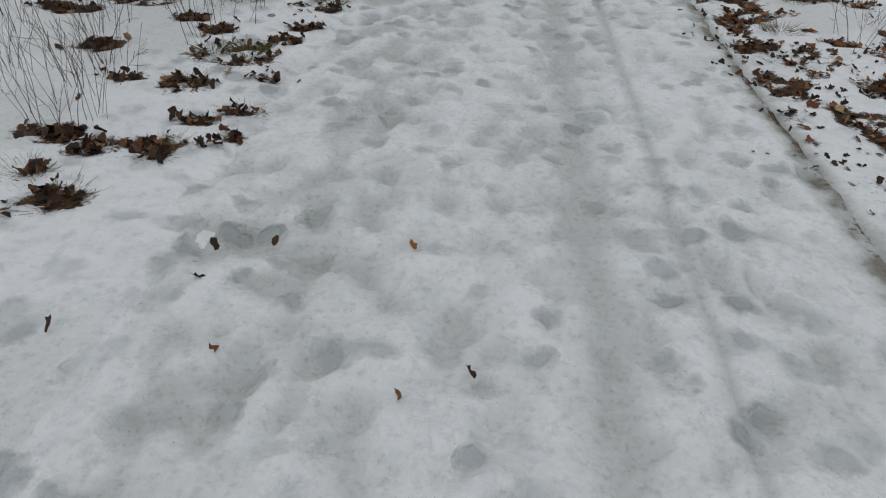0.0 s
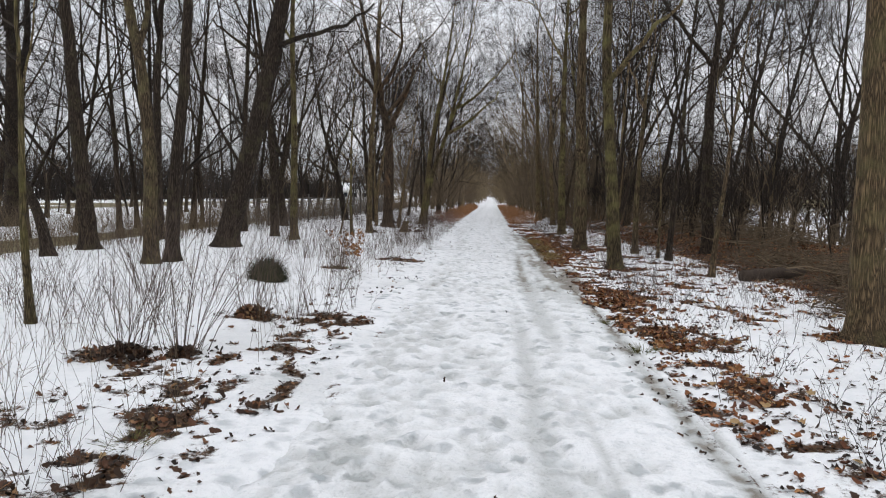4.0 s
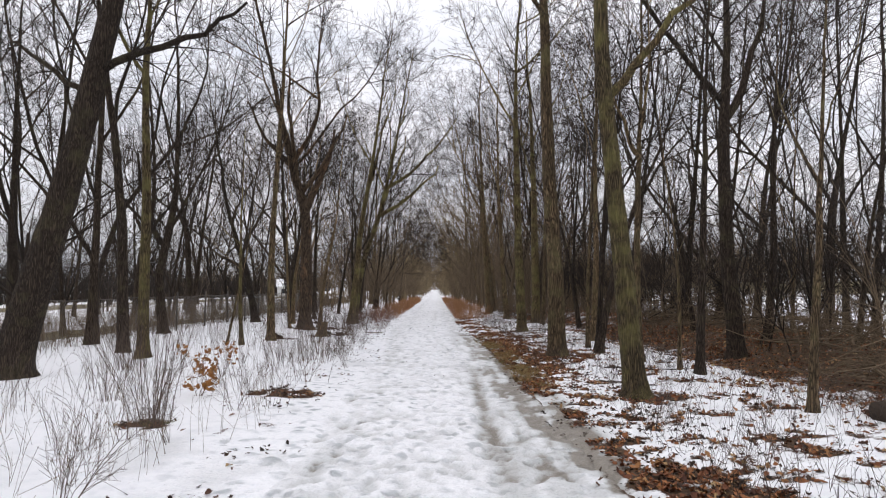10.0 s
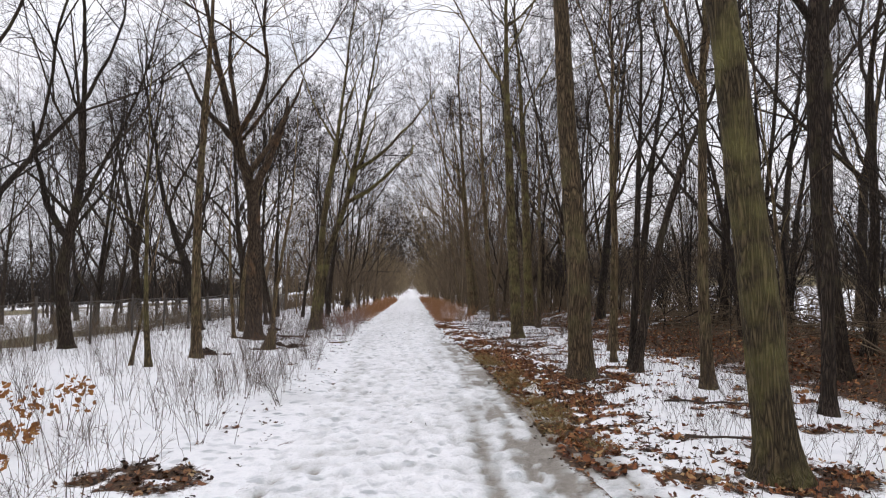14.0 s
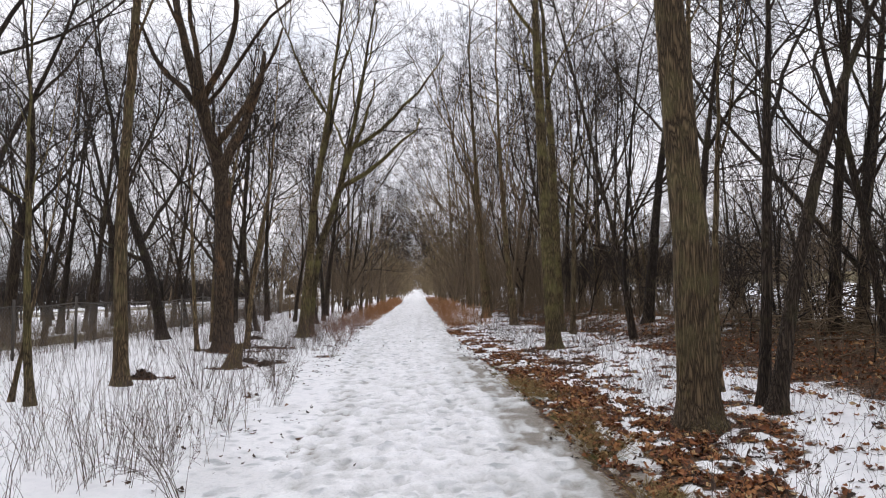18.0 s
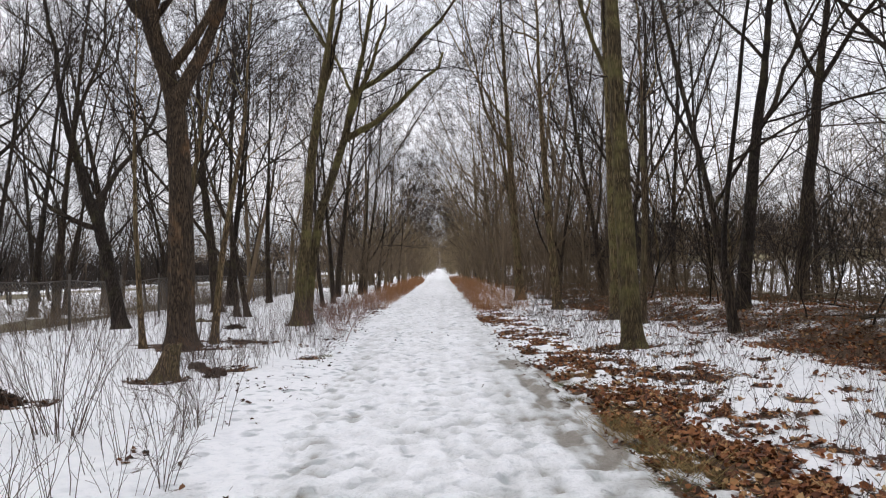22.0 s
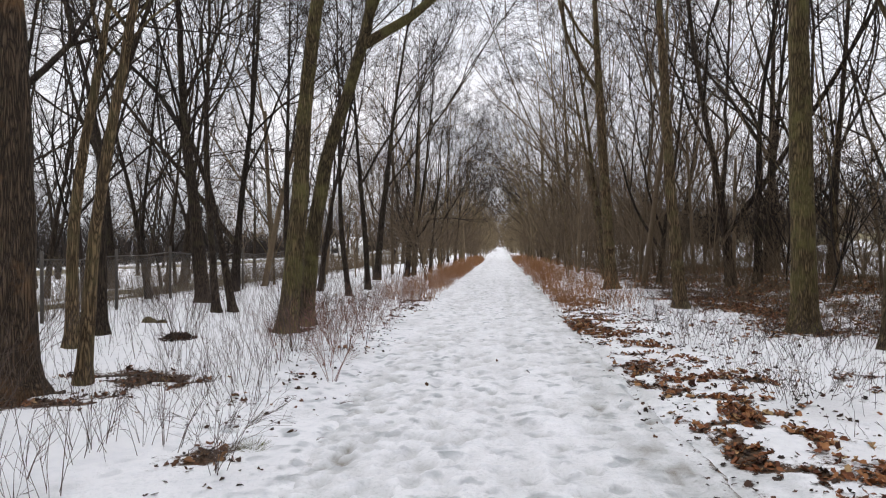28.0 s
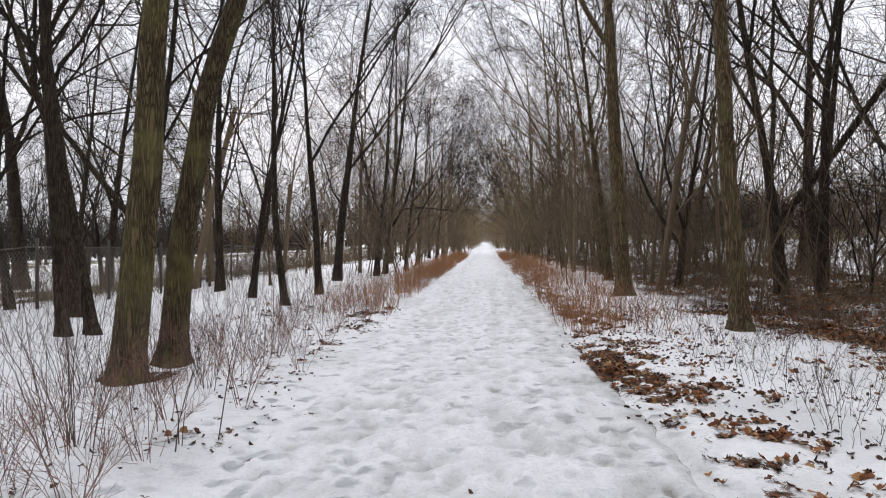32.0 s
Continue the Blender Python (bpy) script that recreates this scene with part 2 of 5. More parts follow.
    earth = ramp_node(n, l, noise_node(n, l, co, 24, 6, 0.75), (0.32, (0.020, 0.014, 0.009)), (0.48, (0.060, 0.036, 0.020)), (0.60, (0.140, 0.074, 0.036)), (0.75, (0.110, 0.086, 0.038)))
    turf = ramp_node(n, l, noise_node(n, l, co, 1.3, 6, 0.7), (0.35, (0.085, 0.075, 0.038)), (0.55, (0.190, 0.160, 0.085)), (0.7, (0.300, 0.250, 0.150)))
    earth = mix_node(n, l, attribute(n, "turf"), earth, turf)
    k_bare = math_node(n, l, "ADD", math_node(n, l, "MULTIPLY", math_node(n, l, "SUBTRACT", bare, 0.5), 5.0), math_node(n, l, "MULTIPLY", math_node(n, l, "SUBTRACT", noise_node(n, l, co, 22, 8, 0.8), 0.5), 9.0))
    k_bare = math_node(n, l, "ADD", k_bare, 0.35, True)
    tone = mix_node(n, l, k_bare, tone, earth)
    l.new(tone, b.inputs["Base Color"])
    rough = math_node(n, l, "SUBTRACT", 0.62, math_node(n, l, "MULTIPLY", k_ice_shade, 0.22))
    l.new(math_node(n, l, "ADD", rough, math_node(n, l, "MULTIPLY", k_bare, 0.3)), b.inputs["Roughness"])
    h = math_node(n, l, "ADD", math_node(n, l, "MULTIPLY", fine, 0.5), mid)
    h = math_node(n, l, "SUBTRACT", h, math_node(n, l, "MULTIPLY", dent, 1.1))
    bump_node(n, l, b, h, 0.8, 0.04)
    return m


SNOW = make_snow("old_snow")


def make_plain(name, a, c, scale, rough=0.8, metal=0.0):
    m, n, l, b = material(name, rough)
    f = noise_node(n, l, coords(n), scale, 6)
    l.new(mix_node(n, l, f, a, c), b.inputs["Base Color"])
    b.inputs["Metallic"].default_value = metal
    bump_node(n, l, b, f, 0.4, 0.01)
    return m


STEEL = make_plain("weathered_steel", (0.055, 0.052, 0.050), (0.140, 0.120, 0.100), 18, 0.6, 0.4)
WIRE = make_plain("galvanised_wire", (0.16, 0.16, 0.16), (0.26, 0.26, 0.26), 30, 0.5, 0.6)
ROT = make_plain("rotten_wood", (0.020, 0.015, 0.012), (0.085, 0.062, 0.045), 22, 0.95)
MOSS = make_plain("moss", (0.020, 0.024, 0.012), (0.060, 0.065, 0.028), 60, 1.0)
SIDING = make_plain("pale_siding", (0.62, 0.62, 0.60), (0.72, 0.72, 0.70), 3, 0.7)
DARK_GLASS = make_plain("dark_glass", (0.02, 0.025, 0.03), (0.04, 0.045, 0.05), 3, 0.1)


# ---- mesh helpers ----
def fill(me, verts, faces):
    """Fills a mesh from an array of vertices and a list of index arrays (quads or triangles)."""
    verts = np.asarray(verts, dtype=np.float32)
    me.vertices.add(len(verts))
    me.vertices.foreach_set("co", verts.ravel())
    idx = np.concatenate([f.ravel() for f in faces]).astype(np.int32)
    sizes = np.concatenate([np.full(len(f), f.shape[1], dtype=np.int32) for f in faces])
    me.loops.add(len(idx))
    me.loops.foreach_set("vertex_index", idx)
    me.polygons.add(len(sizes))
    me.polygons.foreach_set("loop_start", np.concatenate([[0], np.cumsum(sizes)[:-1]]).astype(np.int32))
    me.polygons.foreach_set("loop_total", sizes)
    me.polygons.foreach_set("use_smooth", np.ones(len(sizes), dtype=bool))
    me.update(calc_edges=True)
    return me


class Acc:
    """Collects pieces of geometry for one mesh."""

    def __init__(self):
        self.v, self.f, self.n = [], [], 0

    def add(self, verts, *faces):
        self.v.append(np.asarray(verts, dtype=np.float32).reshape(-1, 3))
        self.f += [f + self.n for f in faces]
        self.n += len(self.v[-1])
        return self

    def tubes(self, P, R, sides, tip=False):
        """m tapering tubes of k rings each: P (m, k, 3), R (m, k)."""
        P, R = np.asarray(P, float), np.asarray(R, float)
        if P.ndim == 2:
            P, R = P[None], R[None]
        m, k, _ = P.shape
        T = np.gradient(P, axis=1)
        T /= np.linalg.norm(T, axis=2, keepdims=True) + 1e-9
        mean = T.mean(axis=1)
        ref = np.where(np.abs(mean[:, 2:3]) < 0.75, [[0.0, 0.0, 1.0]], [[1.0, 0.0, 0.0]])[:, None]
        U = np.cross(T, ref)
        U /= np.linalg.norm(U, axis=2, keepdims=True) + 1e-9
        W = np.cross(T, U)
        a = np.arange(sides) * 2 * np.pi / sides
        ring = P[:, :, None] + R[:, :, None, None] * (np.cos(a)[:, None] * U[:, :, None] + np.sin(a)[:, None] * W[:, :, None])
        j, s = np.arange(k - 1)[:, None] * sides, np.arange(sides)[None]
        q = np.stack([j + s, j + (s + 1) % sides, j + sides + (s + 1) % sides, j + sides + s], axis=-1).reshape(-1, 4)
        q = (q[None] + (np.arange(m) * k * sides)[:, None, None]).reshape(-1, 4)
        self.add(ring, q)
        if tip:
            t = np.stack([np.zeros(sides - 2, int), np.arange(1, sides - 1), np.arange(2, sides)], axis=-1)
            for base, flip in ((0, True), ((k - 1) * sides, False)):
                tt = (t[:, ::-1] if flip else t)[None] + (np.arange(m) * k * sides + base)[:, None, None]
                self.f.append(tt.reshape(-1, 3) + self.n - len(self.v[-1]))
        return self

    def mesh(self, name):
        return fill(bpy.data.meshes.new(name), np.concatenate(self.v), self.f)


def part(name, acc, mat, parent=None, label="", kind=""):
    """Links an Acc or a ready mesh as one object under its thing."""
    me = acc.mesh(name) if isinstance(acc, Acc) else acc
    if not me.materials:
        me.materials.append(mat)
    ob = new(name, me)
    ob.parent = parent
    return tagged(ob, label, kind=kind)


def thing(name, label, category, at=(0, 0, 0), turn=0.0, group="", kind=""):
    ob = new(name)
    ob.empty_display_size = 0.2
    ob.matrix_basis = pose(*at, 0, 0, turn)
    return tagged(ob, label, category, group, kind)


def lattice(x, y, seed):
    h = np.sin(x * 127.1 + y * 311.7 + seed * 74.7) * 43758.5453
    return h - np.floor(h)


def vnoise(x, y, seed=0):
    """Smooth value noise, 0 to 1."""
    xi, yi = np.floor(x), np.floor(y)
    fx, fy = x - xi, y - yi
    fx, fy = fx * fx * (3 - 2 * fx), fy * fy * (3 - 2 * fy)
    a, b = lattice(xi, yi, seed), lattice(xi + 1, yi, seed)
    c, d = lattice(xi, yi + 1, seed), lattice(xi + 1, yi + 1, seed)
    return (a * (1 - fx) + b * fx) * (1 - fy) + (c * (1 - fx) + d * fx) * fy


def fbm(x, y, seed=0, octaves=4):
    t, amp, total = 0.0, 0.5, 0.0
    for i in range(octaves):
        t, total = t + amp * vnoise(x * 2 ** i, y * 2 ** i, seed + i), total + amp
        amp *= 0.5
    return t / total


def smooth(a, b, x):
    t = np.clip((x - a) / (b - a), 0, 1)
    return t * t * (3 - 2 * t)


# ---- the lie of the land ----
def trail_x(y):
    """The middle of the trail, which shifts a little to the west."""
    return 0.02 - 0.44 * smooth(24, 37, y)


HALF = 1.48


def rise(y):
    """Far off the trail climbs gently to a crest."""
    return 1.7 * smooth(230, 340, y)


# thawed patches of litter: x, y, half width, half length, strength
PATCHES = [
    (-1.68, 4.02, 0.26, 0.20, 1.0), (-1.73, 3.45, 0.13, 0.12, 1.0), (-2.09, 2.72, 0.16, 0.10, 1.0), (-3.2, 6.3, 0.62, 0.42, 1.0),
    (-2.2, 8.3, 0.35, 0.5, 0.9), (-1.9, 11.5, 0.45, 0.45, 0.9), (-3.25, 9.35, 0.4, 0.3, 0.9), (-2.8, 9.5, 0.3, 0.25, 0.8),
    (-2.88, 11.6, 0.35, 0.3, 0.9), (-2.1, 19.4, 0.45, 0.4, 1.0), (-3.15, 17.05, 0.35, 0.25, 0.7), (-4.6, 29.4, 0.4, 0.35, 0.8),
    (-3.62, 30.95, 0.4, 0.25, 0.9), (-4.8, 34.6, 0.9, 0.6, 0.9), (-3.1, 31.9, 0.35, 0.3, 0.9), (-2.2, 33.2, 0.2, 0.3, 0.7),
    (-3.75, 40.0, 0.38, 0.34, 0.8), (-4.0, 35.6, 0.9, 0.4, 0.7),
    (2.4, 9.1, 0.4, 0.55, 0.8), (3.3, 8.5, 0.45, 0.22, 0.75), (3.8, 8.3, 0.5, 0.4, 0.9), (1.95, 13.7, 0.35, 0.8, 1.0), (2.15, 14.9, 0.4, 0.5, 1.0), (2.1, 11.4, 0.3, 0.8, 0.8),
    (2.0, 5.6, 0.22, 0.25, 0.6), (2.7, 6.3, 0.3, 0.2, 0.65), (2.4, 7.5, 0.3, 0.22, 0.65),
    (4.45, 11.6, 0.5, 0.4, 0.9), (3.0, 18.8, 0.6, 0.5, 0.9), (2.25, 22.6, 0.5, 1.0, 0.95), (1.66, 24.6, 0.16, 2.2, 0.85), (2.1, 26.6, 0.45, 1.2, 1.0),
    (2.95, 24.6, 0.8, 0.7, 1.0), (1.62, 28.2, 0.18, 2.2, 0.85), (2.3, 28.9, 0.5, 0.8, 1.0), (2.9, 30.4, 0.5, 0.5, 0.8), (3.2, 33.4, 0.55, 0.45, 0.9),
    (2.4, 35.9, 0.3, 0.4, 0.5), (1.5, 37.0, 0.18, 1.5, 0.6), (1.35, 40.8, 0.35, 1.4, 1.0), (4.7, 39.8, 0.7, 0.5, 0.9), (1.6, 20.3, 0.25, 1.0, 0.9), (2.0, 32.2, 0.3, 1.0, 0.8),
    (-1.60, 2.71, 0.17, 0.07, 1.1), (-1.50, 2.60, 0.09, 0.07, 1.1), (-1.86, 2.62, 0.12, 0.07, 1.1), (-1.96, 2.34, 0.08, 0.06, 1.1), (-1.77, 2.20, 0.10, 0.08, 1.1), (-1.51, 3.02, 0.08, 0.05, 1.0),
    (-1.31, 3.15, 0.11, 0.07, 1.0), (-1.26, 2.87, 0.08, 0.04, 1.0), (-2.49, 3.94, 0.13, 0.09, 1.1), (-2.68, 4.95, 0.2, 0.14, 1.1), (-3.06, 4.57, 0.18, 0.12, 1.1), (-1.45, 4.31, 0.1, 0.08, 1.0),
    (-1.34, 4.59, 0.12, 0.08, 1.0), (-1.30, 3.64, 0.1, 0.06, 1.0), (-1.35, 2.75, 0.06, 0.05, 1.0), (-2.15, 3.45, 0.12, 0.07, 1.0), (-1.3, 5.15, 0.1, 0.12, 1.0), (-2.2, 4.6, 0.12, 0.1, 1.0), (-1.95, 4.45, 0.12, 0.1, 1.0),
    (-2.2, 6.12, 0.14, 0.1, 1.1), (-1.72, 6.31, 0.18, 0.1, 1.1), (-1.6, 6.06, 0.16, 0.1, 1.1), (-2.1, 7.83, 0.25, 0.16, 1.1), (-2.15, 7.11, 0.2, 0.1, 1.0), (-2.0, 6.89, 0.15, 0.1, 1.0), (-1.63, 8.2, 0.2, 0.12, 1.0), (-2.39, 6.64, 0.2, 0.1, 0.9),
]


def bare_mask(x, y):
    """Where the snow has thawed to leaves, grass and earth."""
    c = x - trail_x(y)
    n1, n2, n3 = fbm(x * 2.3, y * 1.7, 3), fbm(x * 7, y * 5.5, 9, 3), fbm(x * 0.5, y * 0.22, 21, 3)
    m = np.zeros_like(x)
    for px, py, hx, hy, s in PATCHES:
        near = (np.abs(x - px) < hx * 3) & (np.abs(y - py) < hy * 3)
        if near.any():
            d = ((x[near] - px) / hx) ** 2 + ((y[near] - py) / hy) ** 2
            m[near] = np.maximum(m[near], s * np.exp(-d * 0.75) * 1.15)
    m = m * (0.35 + 1.25 * n1)
    # the verges, and the brushy bank to the east
    right = smooth(1.45, 1.75, c) * (1 - smooth(2.0, 2.8, c)) * (0.26 + 0.04 * smooth(14, 20, y) - 0.12 * smooth(29, 34, y))
    left = smooth(1.35, 1.7, -c) * (1 - smooth(1.9, 2.8, -c)) * (0.22 - 0.10 * smooth(10, 15, y)) * smooth(5, 8, y)
    bank = smooth(4.6 - 1.6 * smooth(34, 46, y), 6.4 - 1.2 * smooth(34, 46, y), c) * (0.40 + 0.30 * smooth(12, 15, y) * (1 - smooth(30, 38, y)) + 0.5 * n3) * (1 - smooth(10.5, 13, c))
    far = smooth(36, 46, y) * smooth(1.25, 1.9, np.abs(c)) * (1 - smooth(4, 7, np.abs(c))) * 0.26
    m = np.maximum(m, (right + left + far) * (0.25 + 1.5 * n1))
    # scattered clots of leaves that melt through the snow
    clots = smooth(0.56, 0.66, fbm(x * 3.4, y * 2.9, 81, 3)) + 0.8 * smooth(0.63, 0.70, fbm(x * 6.5, y * 6.0, 85, 2))
    zone = (0.35 + 0.65 * smooth(4.5, 7.5, y)) * smooth(1.35, 1.6, -c) * (1 - smooth(2.2, 4.2, -c)) * (0.85 - 0.5 * smooth(10, 15, y)) * (1 - 0.6 * smooth(2.0, 2.6, -c) * smooth(8, 13, y))
    zone = zone + smooth(1.5, 1.7, c) * (1 - 0.45 * smooth(2.2, 3.0, c)) * (1 - smooth(4.2, 6.5, c)) * (0.86 + 0.26 * smooth(9, 13, y) - 0.48 * smooth(30, 38, y))
    m = np.maximum(m * (0.45 + 0.75 * np.minimum(1, clots + smooth(0.42, 0.58, n2))), clots * zone * 0.85)
    m = np.maximum(m, bank * (0.4 + 1.1 * n1))
    wave = 2.2 * (fbm(x * 0.12, y * 0.07, 31, 4) - 0.5)
    w = -c + wave
    turf = (smooth(11.6, 12.6, w) * (1 - smooth(14.6, 16.2, w)) + 0.9 * smooth(33, 35, w) * (1 - smooth(42, 46, w))) * smooth(0.24, 0.40, fbm(x * 0.5, y * 0.2, 33, 4))
    turf = np.maximum(turf, smooth(52, 60, -c) * smooth(0.5, 0.6, fbm(x * 0.03, y * 0.08, 35, 3)) * 0.9)
    slope = smooth(29.5, 32.5, c + 1.5 * wave) * (1 - smooth(60, 66, c)) * 0.95
    turf = np.maximum(turf, np.maximum(slope, 0.62 * smooth(13, 16, c) * smooth(0.50, 0.62, fbm(x * 0.4, y * 0.14, 37, 4))))
    m = np.maximum(m, turf)
    return np.clip(m + (n2 - 0.5) * 0.35 * (m > 0.05), 0, 1)


def lie(x, y):
    """Height of the snowy ground beside the trail."""
    c = np.abs(x - trail_x(y))
    east = x > 0
    z = (fbm(x * 0.45, y * 0.45, 5) - 0.5) * 0.22 * smooth(2.0, 5.0, c) + (fbm(x * 2.1, y * 2.1, 6) - 0.5) * 0.05
    z = z + np.where(east, 0.42 * smooth(5.5, 8.0, c) - 0.65 * smooth(9.5, 14, c) + (2.4 + 0.006 * np.clip(y - 75, -60, 120)) * smooth(23, 36, c), 0.10 * smooth(2.5, 6, c) - 0.25 * smooth(8.5, 13, c))
    return z + 0.012 + 0.03 * smooth(1.5, 2.2, c) + rise(y)


def ground_height(x, y):
    x, y = np.atleast_1d(np.asarray(x, float)), np.atleast_1d(np.asarray(y, float))
    b = bare_mask(x, y)
    c = np.abs(x - trail_x(y))
    return lie(x, y) - 0.016 * smooth(0.35, 0.7, b) - np.where(x < 0, 0.125, 0.16) * (1 - smooth(HALF - np.where(x < 0, 0.26, 0.06), HALF + 0.16, c + np.where(x < 0, 0.32 + 0.5 * (fbm(x * 2.2, y * 1.6, 91, 3) - 0.5), 0.10 * smooth(14, 18, y) + 0.35 * smooth(14, 18, y) * (fbm(x * 2.2, y * 1.3, 92, 3) - 0.5))))


def gz(x, y):
    return float(ground_height(x, y)[0])


def grid_sheet(name, xs, ys, height, masks, mat, bend=False):
    X, Y = np.meshgrid(xs, ys)
    if bend:
        X = X + trail_x(Y)
    Z, layers = height(X, Y), masks
    nx, ny = len(xs), len(ys)
    j, i = np.meshgrid(np.arange(ny - 1) * nx, np.arange(nx - 1), indexing="ij")
    q = np.stack([j + i, j + i + 1, j + i + nx + 1, j + i + nx], axis=-1).reshape(-1, 4)
    me = fill(bpy.data.meshes.new(name), np.stack([X, Y, Z], axis=-1).reshape(-1, 3), [q])
    for key, fn in layers.items():
        me.attributes.new(key, "FLOAT", "POINT").data.foreach_set("value", fn(X, Y).ravel().astype(np.float32))
    me.materials.append(mat)
    return new(name, me)


def steps(*spans):
    """Grid lines: (start, end, step) spans in a row."""
    return np.concatenate([np.arange(a, b - 1e-6, s) for a, b, s in spans] + [[spans[-1][1]]])


def soaked(c, y):
    """The dirty, icy strip along the east side of the trail, streaked along its length."""
    streak = smooth(0.34, 0.66, fbm(c * 5.5, y * 0.9, 66, 4))
    mottle = smooth(0.34, 0.64, fbm(c * 6.5, y * 4.5, 70, 4))
    place = smooth(12, 17, y) * (1 - 0.75 * smooth(29, 35, y)) * (1 - smooth(1.55, 2.0, c))
    return place * (smooth(0.40, 1.05, c) * 0.55 * streak + smooth(0.75, 1.35, c) * (0.26 + 0.75 * streak * mottle + 0.50 * mottle))


def half_ice(x, y):
    c = x - trail_x(y)
    kerb = np.exp(-((c - 1.57) / 0.055) ** 2) * (1 - smooth(13, 17, y)) * (0.45 + 0.75 * fbm(x * 11, y * 7, 52, 3))
    return np.maximum(kerb, np.maximum(0.25 * smooth(0.55, 0.75, fbm(x * 1.2, y * 0.9, 51, 3)) * smooth(0, 3, 5 - np.abs(x)), soaked(c, y) * (x > 1.0) * (x < 2.6)))


def trodden(x, y):
    c = x - trail_x(y)
    return np.where(c < 0, 1 - smooth(1.6, 2.8, -c), 0.8 - 0.8 * smooth(1.6, 2.4, c)) * smooth(0, 3, 5 - np.abs(c))


# the ground: one sheet from the trail to the horizon
gx = steps((-2600, -600, 250), (-600, -120, 40), (-120, -30, 6), (-30, -9, 0.6), (-9, -4, 0.16), (-4, -1.2, 0.08), (-1.2, 1.2, 0.3), (1.2, 1.42, 0.08), (1.42, 1.78, 0.04), (1.78, 3.6, 0.08), (3.6, 8, 0.14), (8, 20, 0.4), (20, 44, 1.0), (44, 120, 6), (120, 600, 40), (600, 2600, 250))
gy = steps((-900, -60, 60), (-60, -4, 4), (-4, 0.6, 0.4), (0.6, 16, 0.075), (16, 44, 0.11), (44, 70, 0.4), (70, 140, 1.2), (140, 380, 6), (380, 3000, 130))
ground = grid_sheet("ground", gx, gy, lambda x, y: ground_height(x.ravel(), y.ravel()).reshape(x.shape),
                    {"bare": bare_mask, "ice_shade": half_ice, "trod": trodden, "turf": lambda x, y: np.maximum(smooth(8.6, 9.6, -x), smooth(13, 15, x))}, SNOW)
tagged(ground, "old white snow with thawed patches of leaves and grass", "ground", kind="structure")

# the trail: trodden snow with footprints, wheel ruts and a soaked gravel edge
ty = steps((-3, 0.6, 0.2), (0.6, 14, 0.035), (14, 44, 0.06), (44, 80, 0.3), (80, 140, 1.0), (140, 420, 5))
tx = steps((-1.66, 1.70, 0.035))
TX, TY = np.meshgrid(tx, ty)
rng = np.random.default_rng(4)
prints = np.zeros_like(TX)
for i in range(4200):
    px, py = rng.normal(0, 0.8), rng.uniform(0.8, 58)
    if abs(px) > 1.5:
        continue
    a = rng.normal(0, 0.35) + (np.pi if rng.random() < 0.5 else 0)
    ln, wd, dp = rng.uniform(0.05, 0.15), rng.uniform(0.035, 0.07), rng.uniform(0.2, 1.0)
    j0, j1 = np.searchsorted(ty, py - 0.35), np.searchsorted(ty, py + 0.35)
    i0, i1 = np.searchsorted(tx, px - 0.35), np.searchsorted(tx, px + 0.35)
    dx, dy = TX[j0:j1, i0:i1] - px, TY[j0:j1, i0:i1] - py
    u, v = dx * np.cos(a) + dy * np.sin(a), -dx * np.sin(a) + dy * np.cos(a)
    d = (u / wd) ** 2 + (v / ln) ** 2
    prints[j0:j1, i0:i1] = np.maximum(prints[j0:j1, i0:i1], dp * np.exp(-d ** 2 * 0.8)) - 0.12 * np.exp(-(np.sqrt(d) - 1.5) ** 2 * 6)
prints = np.clip(prints, -0.3, 1)


def rut(x, y, at, width, wander, seed, start, end):
    line = at + (vnoise(y * 0.12, y * 0, seed) - 0.5) * wander
    return np.exp(-((x - line) / width) ** 2) * smooth(start, start + 1.5, y) * (1 - smooth(end - 3, end, y))


rut_a = rut(TX, TY, 0.42, 0.085, 0.06, 61, -5, 14)
prints = prints * (1 - 0.7 * rut_a)
rut_b = rut(TX, TY, 0.74, 0.028, 0.14, 62, -5, 10)
rut_c = rut(TX, TY, 0.78, 0.11, 0.22, 63, 10, 24)
rut_d = rut(TX, TY, 0.50, 0.10, 0.5, 64, 20, 60)
edge = np.exp(-((TX - 1.53 - (vnoise(TY * 0.5, TY * 0, 65) - 0.5) * 0.10) / 0.075) ** 2) * (1 - 0.75 * smooth(15, 20, TY))
slush = soaked(TX, TY)
blot = smooth(0.46, 0.66, fbm(TX * 3.4, TY * 2.9, 67, 5))
tread = smooth(0.45, 0.7, fbm(TX * 5.5, TY * 6.5, 68, 3)) * smooth(0.35, 0.6, fbm(TX * 0.7, TY * 0.4, 69, 2))
grit = smooth(0.50, 0.64, fbm(TX * 5.5, TY * 4.0, 71, 3)) * np.exp(-((TX + 0.85) / 0.34) ** 2) * (0.6 + 0.5 * smooth(2.5, 4, TY) * (1 - smooth(9, 13, TY)))
pits = np.zeros_like(TX)
for i in range(330):
    px, py = (rng.normal(-1.12, 0.17), rng.uniform(24, 36)) if i % 3 else (rng.normal(-1.0, 0.22), rng.uniform(2, 20))
    near = np.ix_(np.abs(ty - py) < 0.3, np.abs(tx - px) < 0.3)
    pits[near] = np.maximum(pits[near], rng.uniform(0.5, 1) * np.exp(-(((TX[near] - px) / 0.05) ** 2 + ((TY[near] - py) / 0.075) ** 2) ** 2))
grain = smooth(0.42, 0.62, fbm(TX * 10, TY * 9, 79, 4))
